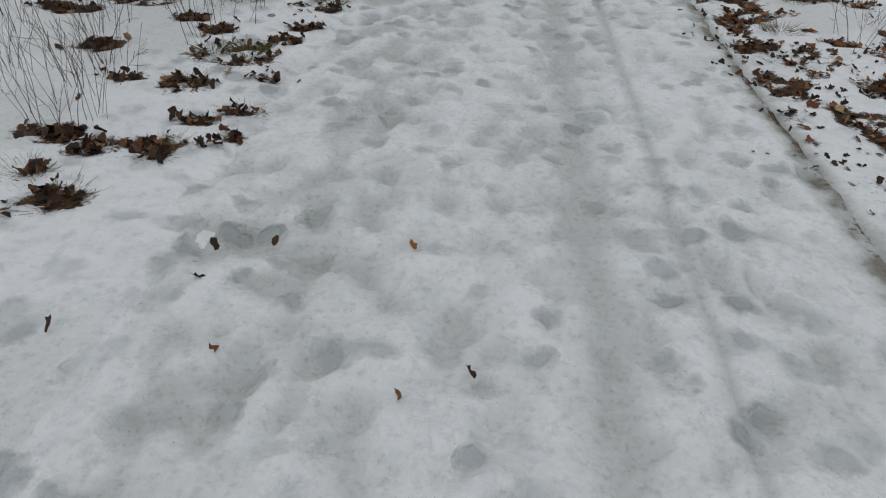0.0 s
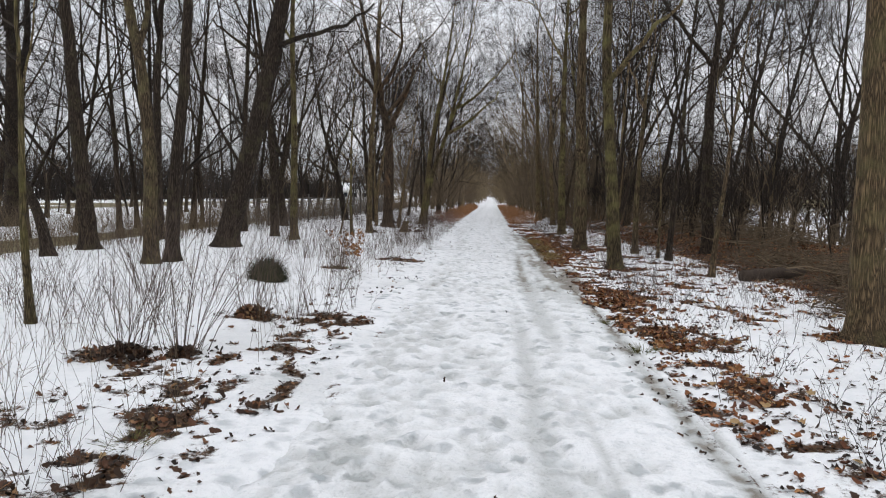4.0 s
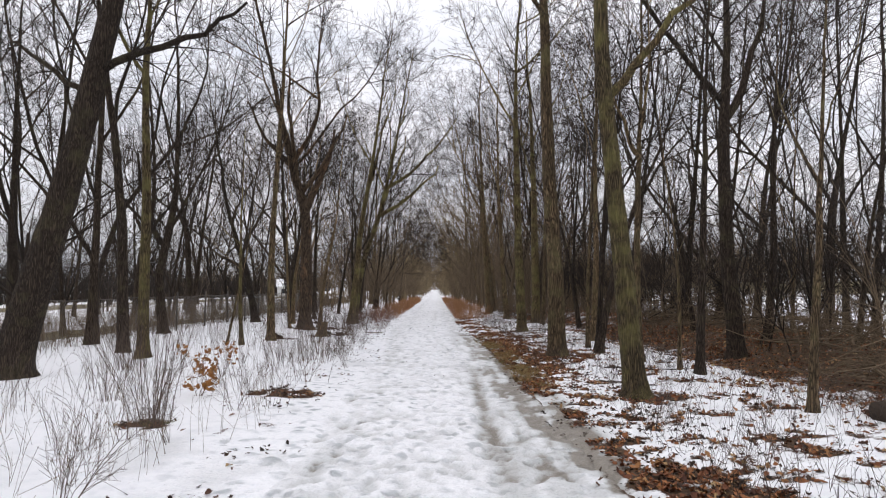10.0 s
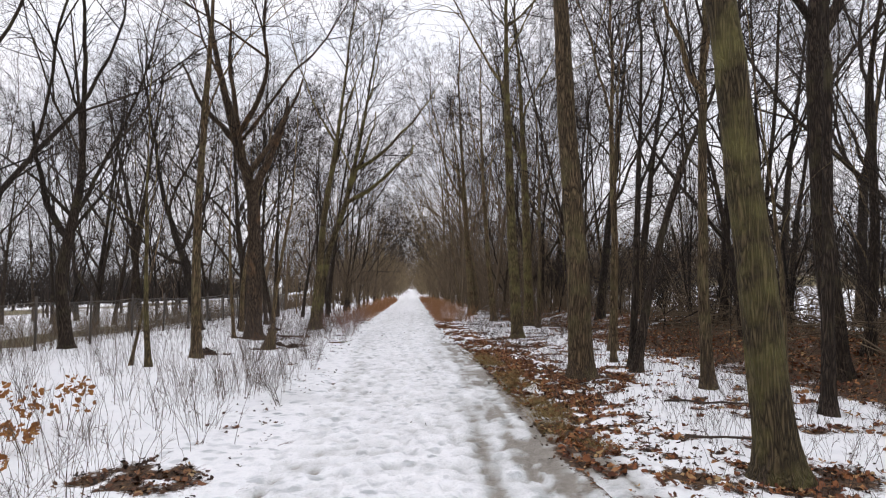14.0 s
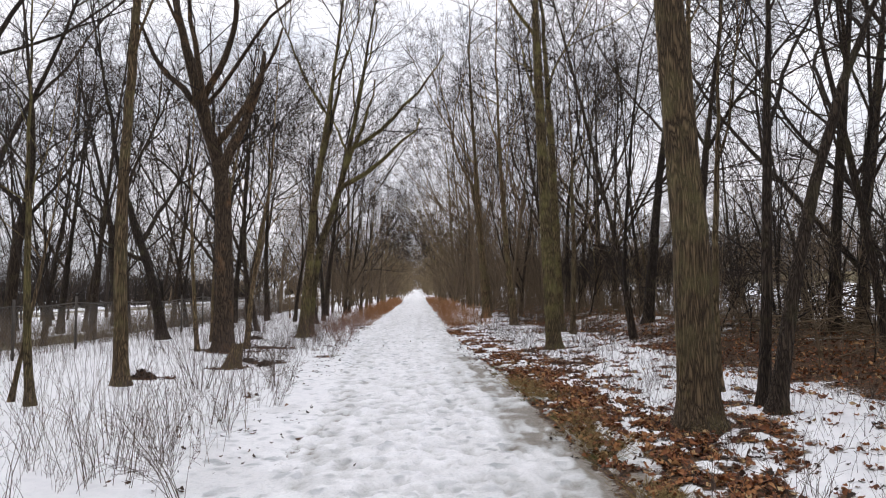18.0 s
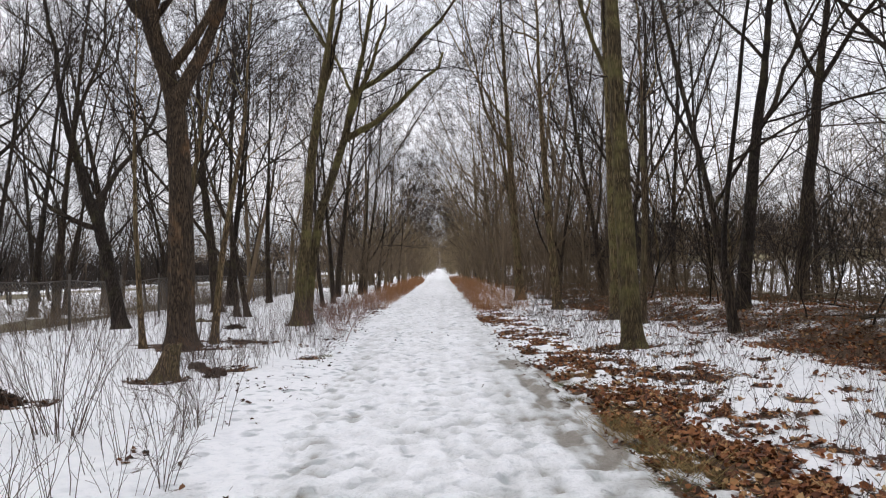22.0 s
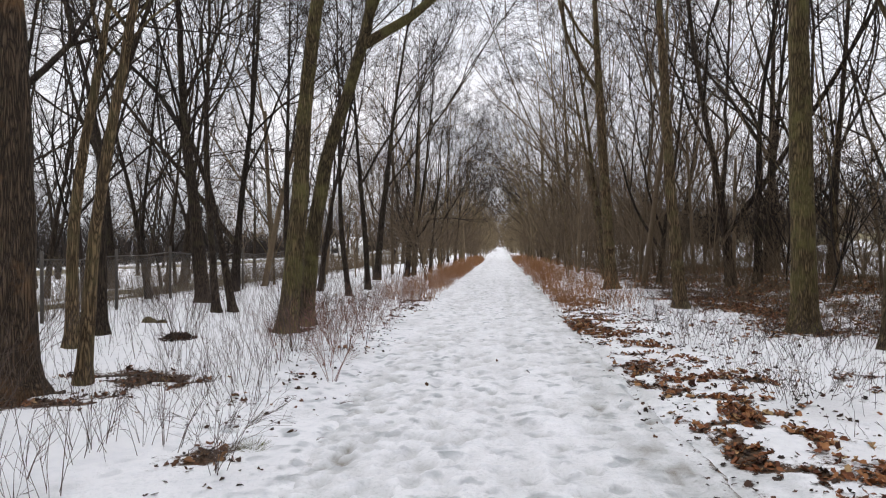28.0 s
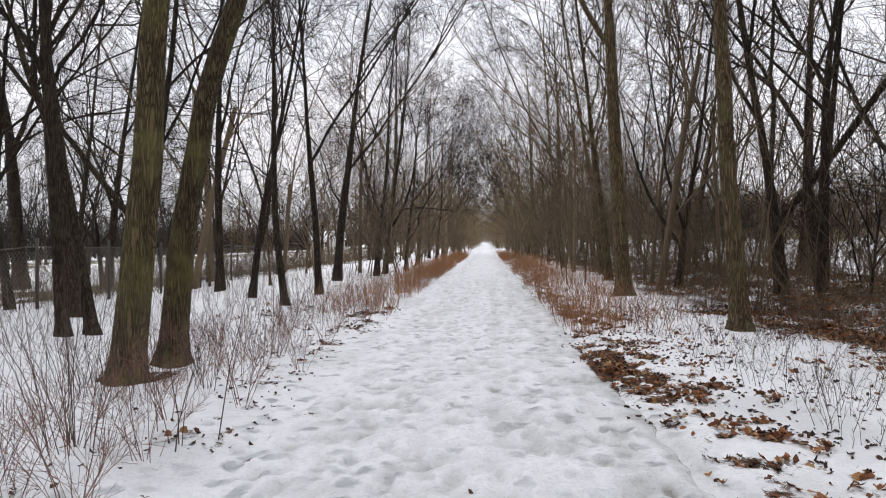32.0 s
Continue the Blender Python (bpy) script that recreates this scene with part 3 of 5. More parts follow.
broad_wet = smooth(0.46, 0.68, fbm(TX * 1.7, TY * 1.1, 83, 4)) * (0.5 + 0.9 * smooth(0.1, -1.0, TX) * (1 - smooth(12, 16, TY)))
west_fade = smooth(-1.42, -0.98, TX + 0.5 * (fbm(TX * 1.8, TY * 1.4, 86, 3) - 0.5))
# grey of ice, slush, pits and ruts, plus shade painted into the footprints
trail_ice_shade = np.clip(np.minimum(0.60, (0.05 * broad_wet + 0.12 * blot) * (1 - 0.45 * smooth(8, 14, TY)) + 0.14 * grain * (0.3 + blot) + 0.85 * np.clip(prints, 0, 1) * (0.34 + 0.45 * blot + 0.35 * broad_wet) + 0.18 * tread) + 0.75 * pits + 0.56 * rut_a * (0.55 + 0.8 * fbm(TX * 16, TY * 1.3, 80, 3)) + 0.5 * rut_b + 0.6 * rut_c + 0.15 * rut_d + 0.95 * edge * (0.7 + 0.5 * grain) + slush + 0.5 * grit, 0, 1) * (0.25 + 0.75 * west_fade)
trail_ice_shade = np.where((TX < 1.35) & (TY < 15), np.minimum(trail_ice_shade, 0.58), trail_ice_shade)
trail_bare = np.clip(edge * 0.42 * fbm(TX * 9, TY * 5, 72) + smooth(1.46, 1.62, TX) * (0.36 + 0.44 * smooth(11, 15, TY)) * fbm(TX * 4, TY * 3, 73)
                     + smooth(1.15, 1.6, TX) * smooth(15, 20, TY) * (1 - smooth(31, 38, TY)) * 0.62 * fbm(TX * 5, TY * 3, 74) * 1.5
                     + bare_mask(TX + trail_x(TY), TY) * smooth(1.35, 1.5, TX) * 0.9
                     + smooth(0.75, 1.5, -TX) * 0.52 * (smooth(0.56, 0.66, fbm((TX + trail_x(TY)) * 3.4, TY * 2.9, 81, 3)) + 0.8 * smooth(0.62, 0.69, fbm(TX * 6.5, TY * 6.0, 85, 2))), 0, 1)
trail_z = (0.012 - 0.042 * prints * (0.35 + 0.65 * west_fade) - 0.03 * pits - 0.026 * rut_a - 0.018 * rut_b - 0.024 * rut_c - 0.012 * rut_d - 0.014 * edge - 0.012 * slush
           + 0.050 * (fbm(TX * 3.4, TY * 2.9, 67, 5) - 0.5) * -1 + 0.026 * (fbm(TX * 9, TY * 9, 76, 4) - 0.5) - 0.018 * tread
           - 0.10 * smooth(1.57 - 0.07 * smooth(13, 17, TY), 1.71, TX + (0.06 + 0.24 * smooth(13, 17, TY)) * (fbm(TX * 1.5, TY * 2.2, 77) - 0.5)) - 0.11 * smooth(1.12, 1.66, -TX + 0.4 * (fbm(TX * 2, TY * 2, 78, 3) - 0.5)) + rise(TY))
trail = grid_sheet("trail", tx, ty, lambda x, y: trail_z, {"bare": lambda x, y: trail_bare, "ice_shade": lambda x, y: trail_ice_shade, "trod": lambda x, y: np.ones_like(x)}, SNOW, bend=True)
tagged(trail, "straight snow-covered trail with footprints and wheel ruts", "trail", kind="structure")


# ---- trees ----
def sprout(rng, P, R, per, span, angle, ratio, k, thick, up, wander):
    """Child branches along every parent branch: arrays of polylines and radii."""
    m, kp, _ = P.shape
    n = m * per
    par = np.repeat(np.arange(m), per)
    s = rng.uniform(*span, n)
    f = s * (kp - 1)
    i = np.minimum(f.astype(int), kp - 2)
    w = (f - i)[:, None]
    start = P[par, i] * (1 - w) + P[par, i + 1] * w
    tan = P[par, i + 1] - P[par, i]
    tan /= np.linalg.norm(tan, axis=1, keepdims=True) + 1e-9
    r0 = R[par, i] * (1 - w[:, 0]) + R[par, i + 1] * w[:, 0]
    length = np.linalg.norm(np.diff(P, axis=1), axis=2).sum(axis=1)[par] * ratio * (1.25 - 0.75 * s) * rng.uniform(0.65, 1.25, n)
    side = rng.normal(size=(n, 3))
    side -= (side * tan).sum(axis=1, keepdims=True) * tan
    side /= np.linalg.norm(side, axis=1, keepdims=True) + 1e-9
    a = np.radians(rng.normal(angle, 10, n))[:, None]
    d = tan * np.cos(a) + side * np.sin(a)
    pts = [start]
    for q in range(k - 1):
        d = d + rng.normal(0, wander, (n, 3)) + np.array([0, 0, up])
        d /= np.linalg.norm(d, axis=1, keepdims=True)
        pts.append(pts[-1] + d * (length / (k - 1))[:, None])
    taper = np.linspace(1, 0.22, k)[None]
    rad = np.minimum(r0 * 0.72, thick * (0.55 + 0.45 * length / (length.max() + 1e-9)))[:, None] * taper
    return np.stack(pts, axis=1), rad


def trunk_line(bends, height, k, rng, wander=0.05):
    """A smooth line up through (offset, height) points, then on to the top."""
    z0 = np.array([0.0] + [b[1] for b in bends])
    x0 = np.array([0.0] + [b[0] for b in bends])
    slope = (x0[-1] - x0[-2]) / (z0[-1] - z0[-2]) if len(bends) else 0.0
    z0, x0 = np.append(z0, height), np.append(x0, x0[-1] + slope * (height - z0[-1]) * 0.7)
    z = np.linspace(0, height, k)
    x = np.interp(z, z0, x0)
    x = x + np.cumsum(rng.normal(0, wander * 0.3, k)) * np.clip((z - z0[-2]) / height, 0, 1)
    for _ in range(3):
        x[1:-1] = 0.25 * x[:-2] + 0.5 * x[1:-1] + 0.25 * x[2:]
    y = np.cumsum(rng.normal(0, min(wander, 0.12) * 0.35, k)) * z / height
    return np.stack([x, y, z], axis=1)


def bark_trunk(acc, P, R, sides, rng, flare=0.55, rough=0.05):
    """A trunk with flared roots and ridged bark."""
    k = len(P)
    a = np.arange(sides) * 2 * np.pi / sides
    z = P[:, 2] - P[0, 2]
    lobes = 1 + 0.28 * np.cos(a * int(rng.integers(3, 6)) + rng.uniform(0, 6))
    fl = 1 + flare * np.exp(-z / 0.17)[:, None] * lobes[None]
    ph = rng.uniform(0, 50)
    ridge = np.abs(vnoise(a[None] * sides / 4.2 / 1.57 + ph + 0 * z[:, None], z[:, None] * 1.3 + 0 * a[None], int(ph)) - 0.5) * 2
    lump = fbm(np.cos(a)[None] * 1.1 + z[:, None] * 0.5 + ph, np.sin(a)[None] * 1.1 + z[:, None] * 0.35, 7)
    r = R[:, None] * fl * (1 + rough * (ridge - 0.5) * 2 + 0.16 * (lump - 0.5))
    ring = np.stack([P[:, 0:1] + r * np.cos(a), P[:, 1:2] + r * np.sin(a), np.repeat(P[:, 2:3], sides, axis=1)], axis=-1)
    j, s = np.arange(k - 1)[:, None] * sides, np.arange(sides)[None]
    q = np.stack([j + s, j + (s + 1) % sides, j + sides + (s + 1) % sides, j + sides + s], axis=-1).reshape(-1, 4)
    return acc.add(ring, q)


def rising(rng, start, az, angle, ln, k=21):
    """A strong leader that leaves the trunk at an angle and bends upwards."""
    u = np.linspace(0, 1, k - 1)
    a = np.radians(angle) * (1.15 - 0.75 * u) + np.cumsum(rng.normal(0, 0.062, k - 1))
    z = az + np.cumsum(rng.normal(0, 0.20, k - 1))
    d = np.stack([np.sin(a) * np.cos(z), np.sin(a) * np.sin(z), np.cos(a)], axis=1) * ln / (k - 1)
    return start + np.concatenate([np.zeros((1, 3)), np.cumsum(d, axis=0)])


def tree(x, y, dia, bends=(), height=14.0, bole=0.4, limbs=7, limb_angle=38, extra=(), bark=None, seed=0, fine=1.0, top=0.14,
         label="tall bare tree with grey-brown furrowed bark in the snow", group="trees along the trail", near=True, forks=2, reach=0.40, spread=30, lean_to=None):
    """A bare broadleaved tree: trunk with roots, rising forks, limbs, and a crown of branches and twigs.
    extra: limbs that stand out, as (height on trunk, dx, dy, dz, radius). lean_to: the way in which its forks lean, in degrees."""
    rng = np.random.default_rng(seed * 7 + 11)
    bark = bark or BARK
    root = thing("tree", label, "tree", (x, y, gz(x, y) - 0.05), 0, group)
    k = int(height / (0.16 if dia > 0.25 else 0.22)) if near else 21
    P = trunk_line(bends, height, k, rng, 0.16 if near else 0.34)
    u = P[:, 2] / height
    R = dia / 2 * (1 - (1 - top) * np.clip(u, 0, 1) ** 0.85) * (1 - 0.22 * smooth(bole, bole + 0.12, u))
    acc = Acc()
    if near:
        bark_trunk(acc, P, R, 22 if dia > 0.25 else 13, rng)
    else:
        bark_trunk(acc, P, R, 8, rng, 0.35, 0.03)
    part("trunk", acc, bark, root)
    pick = np.linspace(0, k - 1, 21).astype(int)
    lines, rads = [P[pick]], [R[pick]]
    # leaders: the trunk parts into strong rising forks, which part once more
    az = rng.uniform(0, 6.283) if lean_to is None else radians(lean_to)
    for q in range(forks):
        z = height * (bole + rng.uniform(-0.05, 0.05) + 0.09 * q)
        i = int(np.argmin(np.abs(P[:, 2] - z)))
        turn = az + 6.283 * q / forks + rng.normal(0, 0.45) if lean_to is None else az + rng.normal(0, 0.7)
        lines.append(rising(rng, P[i], turn, spread * rng.uniform(0.7, 1.2), (height - P[i, 2]) * rng.uniform(0.8, 1.05)))
        rads.append(R[i] * rng.uniform(0.46, 0.66) * np.linspace(1, 0.10, 21) ** 1.15)
    if forks:
        F, Q = sprout(rng, np.stack(lines[1:]), np.stack(rads[1:]), 1, (0.22, 0.5), 30, 0.8, 21, dia * 0.13, 0.010, 0.075)
        lines += list(F)
        rads += list(Q)
    for line, rad in zip(lines[1:], rads[1:]):
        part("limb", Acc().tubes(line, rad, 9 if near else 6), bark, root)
    body = np.stack(lines), np.stack(rads)
    L1, R1 = sprout(rng, *body, max(2, round(limbs * 1.35 / len(lines))), (max(0.16, bole - 0.12), 0.97), limb_angle, reach, 9, dia * 0.11, 0.05, 0.18)
    ends, rads = [L1], [R1]
    for z, dx, dy, dz, r in extra:
        i = int(np.argmin(np.abs(P[:, 2] - z)))
        t = np.linspace(0, 1, 9)[:, None]
        way = np.array([dx, dy, dz])
        bow = np.array([dx * 0.25, dy * 0.25, -dz * 0.12]) * (4 * t * (1 - t)) * 0.35
        line = P[i] + way * t + bow + np.concatenate([[[0, 0, 0]], np.cumsum(rng.normal(0, 0.05, (8, 3)), axis=0)])
        ends.append(line[None])
        rads.append((r * np.linspace(1, 0.3, 9))[None])
    L1, R1 = np.concatenate(ends), np.concatenate(rads)
    for p, r in zip(L1, R1):
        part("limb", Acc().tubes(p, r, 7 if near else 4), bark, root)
    small = height < 10
    L2, R2 = sprout(rng, np.concatenate([L1, body[0][:, -9:], body[0][:, 9:18]]), np.concatenate([R1, body[1][:, -9:], body[1][:, 9:18]]), 3 if small else 5, (0.12, 0.98), 44, 0.6, 5 if near else 4, 0.021, 0.04, 0.19)
    L3, R3 = sprout(rng, L2, R2, 2 if small else max(2, round(5 * fine)), (0.12, 1.0), 44, 0.55, 3, 0.0095, 0.03, 0.2)
    L4, R4 = sprout(rng, L3, R3, 3 if fine > 0.8 and not small else 2, (0.15, 1.0), 42, 0.65, 2, 0.005, 0.02, 0.2)
    crown = Acc().tubes(L2, R2, 4 if near else 3).tubes(L3, np.maximum(R3, 0.0045), 3).tubes(L4, np.maximum(R4, 0.0035), 3)
    part("crown", crown, TWIG, root, "fine dark bare branches and twigs")
    return root


# ---- the trees beside the trail ----
LEANS = "leaning bare tree with dark furrowed bark in the snow"
SLIM = "slim bare young tree rising from the snow"
GREENISH = "tall bare tree with green-tinged furrowed bark beside the trail"
DARKS = "tall dark bare tree on the brushy bank"
# west of the trail
tree(-3.26, 6.40, 0.43, [(0.08, 0.8), (0.14, 1.6), (0.2, 5.0)], 15, 0.45, seed=1, label="thick bare tree with russet litter round its roots")
tree(-4.89, 10.34, 0.095, [(-0.04, 1.2), (-0.02, 2.4), (-0.08, 3.2)], 5.5, 0.45, 5, seed=2, fine=0.6, forks=1, label=SLIM, bark=BARK_GREEN)
tree(-9.27, 18.35, 0.40, [(-0.11, 1.3), (-0.28, 3.3), (-0.5, 5.8)], 14, 0.5, seed=3, bark=BARK_DARK)
tree(-8.95, 16.46, 0.24, [(-0.20, 0.9), (-0.54, 1.6), (-1.3, 2.6), (-1.9, 4.5)], 8, 0.5, seed=4, bark=BARK_DARK, label=LEANS)
tree(-20.0, 30.0, 0.90, [(0.19, 2.2), (0.13, 9.2)], 17, 0.3, 9, seed=5, bark=BARK_DARK, near=False, label="massive dark bare tree by the snowy field")
tree(-6.62, 16.15, 0.31, [(0.0, 2.0), (-0.18, 3.9), (-0.45, 5.0)], 13, 0.36, 7, 30, [(4.2, 0.25, 0.1, 2.6, 0.07)], seed=6)
tree(-6.60, 16.95, 0.30, [(0.07, 1.6), (0.26, 3.6), (0.36, 6.0)], 13.5, 0.5, seed=7, bark=BARK_DARK)
tree(-9.70, 22.40, 0.29, [(-0.02, 3.8), (0.09, 7.0)], 14, 0.45, seed=8, bark=BARK_DARK)
tree(-7.05, 20.75, 0.62, [(0.55, 2.0), (0.95, 3.6), (1.3, 5.3), (1.72, 7.6)], 15, 0.5, 8, 40,
     [(5.2, 2.6, -0.6, 0.95, 0.075), (7.2, 1.9, -0.3, 1.6, 0.12), (4.9, -1.6, 0.4, 1.3, 0.06)], BARK_DARK, 9, label="big bare tree leaning towards the trail, with long side limbs")
tree(-5.95, 23.40, 0.25, [(-0.03, 2.8), (-0.15, 6.5)], 13, 0.5, seed=10, bark=BARK_GREEN)
tree(-7.00, 24.80, 0.28, [(-0.13, 2.9), (-0.5, 5.8), (-0.79, 7.8)], 13, 0.4, seed=11, bark=BARK_DARK)
tree(-4.55, 28.40, 0.23, [(-0.02, 2.2), (0.02, 3.7), (0.17, 7.0)], 13, 0.5, 6, seed=12)
tree(-4.80, 26.46, 0.115, [(-0.07, 1.3), (-0.06, 3.4)], 6, 0.4, 5, seed=13, fine=0.6, forks=1, label=SLIM, bark=BARK_GREEN)
tree(-5.35, 26.95, 0.07, [(0.25, 1.2), (0.5, 2.5)], 4.5, 0.4, 5, seed=14, fine=0.5, forks=1, label=SLIM)
tree(-8.80, 31.40, 0.34, [(-0.2, 1.9), (0.1, 3.3), (0.3, 4.5), (0.3, 7.0)], 12, 0.32, 8, 45, [(2.9, -0.9, 0.3, 3.2, 0.11)], BARK_DARK, 15, label="forked dark bare tree near the wire fence")
tree(-7.65, 38.30, 0.34, [(-0.45, 2.2), (-0.9, 3.5), (-1.4, 5.2)], 11, 0.3, 8, 48, [(2.4, -1.6, 0.2, 1.6, 0.08)], BARK_DARK, 16, label=LEANS)
tree(-17.2, 56.5, 0.55, [(-0.4, 6.5), (-2.0, 13.5)], 16, 0.3, 8, seed=17, bark=BARK_DARK, near=False)
tree(-14.7, 42.3, 0.48, [(0.27, 3.9), (0.9, 6.3), (0.6, 10.4)], 14, 0.3, 8, 46, seed=18, bark=BARK_DARK, near=False)
tree(-19.0, 39.7, 0.57, [(-0.15, 5.3), (-0.02, 11.3)], 16, 0.3, 8, seed=19, bark=BARK_DARK, near=False)
tree(-4.86, 34.80, 0.54, [(0.03, 2.0), (0.02, 3.9), (-0.06, 4.7), (-0.45, 5.9), (-0.95, 8.0)], 14, 0.5, 7, 34,
     [(4.5, 1.05, 0.2, 3.2, 0.155), (5.2, 2.2, -0.3, 3.0, 0.10), (6.2, -1.9, 0.3, 2.6, 0.10), (5.6, -0.3, -0.9, 4.0, 0.10)], BARK_RED, 20,
     label="thick bare tree with orange algae on its bark and spreading forks")
tree(-4.40, 35.25, 0.16, [(0.13, 1.4), (0.4, 3.1), (0.67, 4.5)], 8, 0.45, 5, seed=21, fine=0.7, label=LEANS)
tree(-5.30, 34.20, 0.12, [(-0.1, 1.7), (-0.15, 3.2)], 7, 0.4, 5, seed=22, fine=0.7, forks=1, label=SLIM)
tree(-3.78, 39.75, 0.35, [(0.2, 1.5), (0.32, 2.8), (0.43, 4.2), (1.0, 7.5)], 14, 0.5, 6, 32, [(6.0, 0.9, 0.1, 3.6, 0.08)], BARK_GREEN, 23, label="mossy leaning trunk of a pair beside the trail")
tree(-3.70, 40.60, 0.33, [(0.18, 1.7), (0.46, 3.1), (1.15, 5.0), (1.85, 7.9)], 13, 0.45, 6, 36,
     [(5.0, 3.0, -0.2, 2.2, 0.10), (5.6, 1.0, 0.2, 3.2, 0.09), (6.4, 3.4, 0.3, 3.2, 0.08)], BARK_GREEN, 24, label="mossy leaning trunk with branches reaching over the trail")
tree(-7.50, 44.65, 0.36, [(-0.2, 2.3), (-0.45, 4.5), (-0.6, 7.3)], 13, 0.3, 7, seed=25, bark=BARK_DARK)
tree(-6.12, 42.30, 0.18, [(-0.1, 1.7), (-0.16, 3.3), (-0.09, 4.9)], 10, 0.4, 6, seed=26, bark=BARK_DARK)
tree(-5.92, 42.70, 0.19, [(-0.22, 1.3), (-0.47, 2.6), (-0.97, 3.8)], 9, 0.4, 6, seed=27, bark=BARK_DARK, label=LEANS)
tree(-6.17, 38.34, 0.20, [(0.03, 1.8), (0.05, 2.9), (0.42, 3.8)], 8, 0.35, 6, 50, seed=28, bark=BARK_DARK, label="small dark bare tree with a crooked fork")
tree(-5.84, 37.19, 0.18, [(0.03, 1.7), (0.3, 3.4), (0.45, 4.3)], 9, 0.4, 6, seed=29)
tree(-4.41, 47.20, 0.17, [(-0.22, 1.8), (-0.26, 3.6)], 10, 0.35, 6, seed=30, bark=BARK_DARK)
tree(-4.64, 50.90, 0.21, [(-0.06, 1.9), (-0.26, 4.2)], 12, 0.3, 7, 44, seed=31, bark=BARK_DARK, near=False, forks=3, spread=38, lean_to=0, reach=0.5)
tree(-7.46, 51.10, 0.27, [(-0.04, 2.7), (0.1, 6)], 12, 0.35, 7, seed=32, bark=BARK_DARK, near=False)
tree(-6.48, 76.40, 0.44, [(0.44, 6.3), (0.54, 12)], 17, 0.3, 8, seed=33, near=False)
# east of the trail
tree(3.79, 8.38, 0.44, [(-0.10, 1.0), (-0.14, 2.0), (-0.2, 5.0)], 15, 0.45, seed=41, label="thick bare tree with furrowed bark and leaves at its foot")
tree(4.47, 11.60, 0.39, [(-0.05, 1.4), (-0.06, 2.7)], 15, 0.45, seed=42)
tree(2.90, 18.80, 0.32, [(-0.17, 2.0), (-0.27, 3.0), (-0.42, 4.8), (-0.44, 7.5)], 14, 0.42, 6, 36, [(4.2, 1.6, 0.3, 2.3, 0.07)], BARK_GREEN, 43, label=GREENISH)
tree(2.85, 24.55, 0.42, [(-0.02, 2.0), (-0.16, 4.4), (-0.2, 7.0)], 15, 0.5, 6, seed=44, label=GREENISH)
tree(6.40, 23.40, 0.36, [(-0.17, 2.7), (-0.17, 4.8), (0.0, 7.0)], 14, 0.35, 7, 36, [(5.0, 1.5, 0.3, 3.0, 0.10)], BARK_DARK, 45, label=DARKS)
tree(4.62, 20.90, 0.16, [(0.08, 1.5), (0.2, 3.8)], 9, 0.4, 6, seed=46, bark=BARK_DARK)
tree(4.20, 22.90, 0.19, [(-0.03, 1.5), (0.0, 3.0), (0.08, 4.3)], 9, 0.45, 6, 40, [(4.2, -0.6, 0.1, 1.6, 0.06)], seed=47)
tree(4.50, 21.50, 0.08, [(0.02, 1.6)], 5, 0.4, 5, seed=48, fine=0.6, forks=1, label=SLIM)
tree(3.92, 25.10, 0.19, [(0.24, 1.2), (0.62, 2.6), (1.07, 3.9), (1.49, 4.6)], 8, 0.45, 6, seed=49, bark=BARK_DARK, label=LEANS)
tree(3.98, 25.45, 0.15, [(0.11, 1.5), (0.28, 3.8)], 9, 0.4, 6, seed=50, bark=BARK_DARK)
tree(4.05, 26.74, 0.12, [(0.0, 1.5), (0.06, 2.8)], 7, 0.4, 5, seed=51, fine=0.7, forks=1, label=SLIM)
tree(4.61, 17.50, 0.12, [(0.07, 1.0), (0.22, 2.2), (0.33, 3.2)], 6.5, 0.4, 5, seed=52, fine=0.7, forks=1, label=SLIM)
tree(3.20, 33.40, 0.37, [(-0.07, 2.4), (-0.10, 4.3), (-0.1, 8.0)], 15, 0.5, 6, seed=53, bark=BARK_GREEN, label=GREENISH)
tree(4.70, 39.90, 0.44, [(-0.02, 2.5), (-0.05, 6.0)], 15, 0.45, 6, seed=54, bark=BARK_GREEN, label=GREENISH)
tree(4.58, 37.40, 0.18, [(0.11, 2.1), (0.14, 3.7)], 10, 0.4, 6, seed=55)
tree(3.75, 43.60, 0.30, [(-0.2, 2.7), (-0.38, 6.5)], 13, 0.4, 7, seed=56)
tree(3.34, 50.20, 0.42, [(-0.2, 4.0), (-0.4, 9.0)], 16, 0.4, 8, 44, seed=57, forks=3, spread=36, lean_to=180, reach=0.45)
tree(4.76, 29.15, 0.22, [(0.05, 0.9), (0.13, 2.6)], 11, 0.45, 6, seed=58)
tree(6.80, 37.30, 0.33, [(0.3, 2.5), (0.7, 5.3)], 13, 0.35, 7, seed=59, bark=BARK_DARK, label=DARKS)
tree(8.35, 37.70, 0.34, [(0.26, 2.5), (0.68, 5.4), (1.18, 8.3)], 13, 0.35, 7, 42, seed=60, bark=BARK_DARK, label=DARKS)
tree(7.43, 24.20, 0.19, [(0.26, 2.2), (0.36, 4.6), (0.93, 6.9)], 11, 0.35, 6, 44, seed=61, bark=BARK_DARK, label=DARKS)
tree(6.65, 47.10, 0.23, [(0.12, 4.6), (0.63, 7.4)], 12, 0.35, 7, seed=62, bark=BARK_DARK, near=False, label=DARKS)
tree(10.5, 55.90, 0.46, [(0.02, 3.7), (0.13, 7.4)], 14, 0.35, 7, seed=63, bark=BARK_DARK, near=False, label=DARKS)
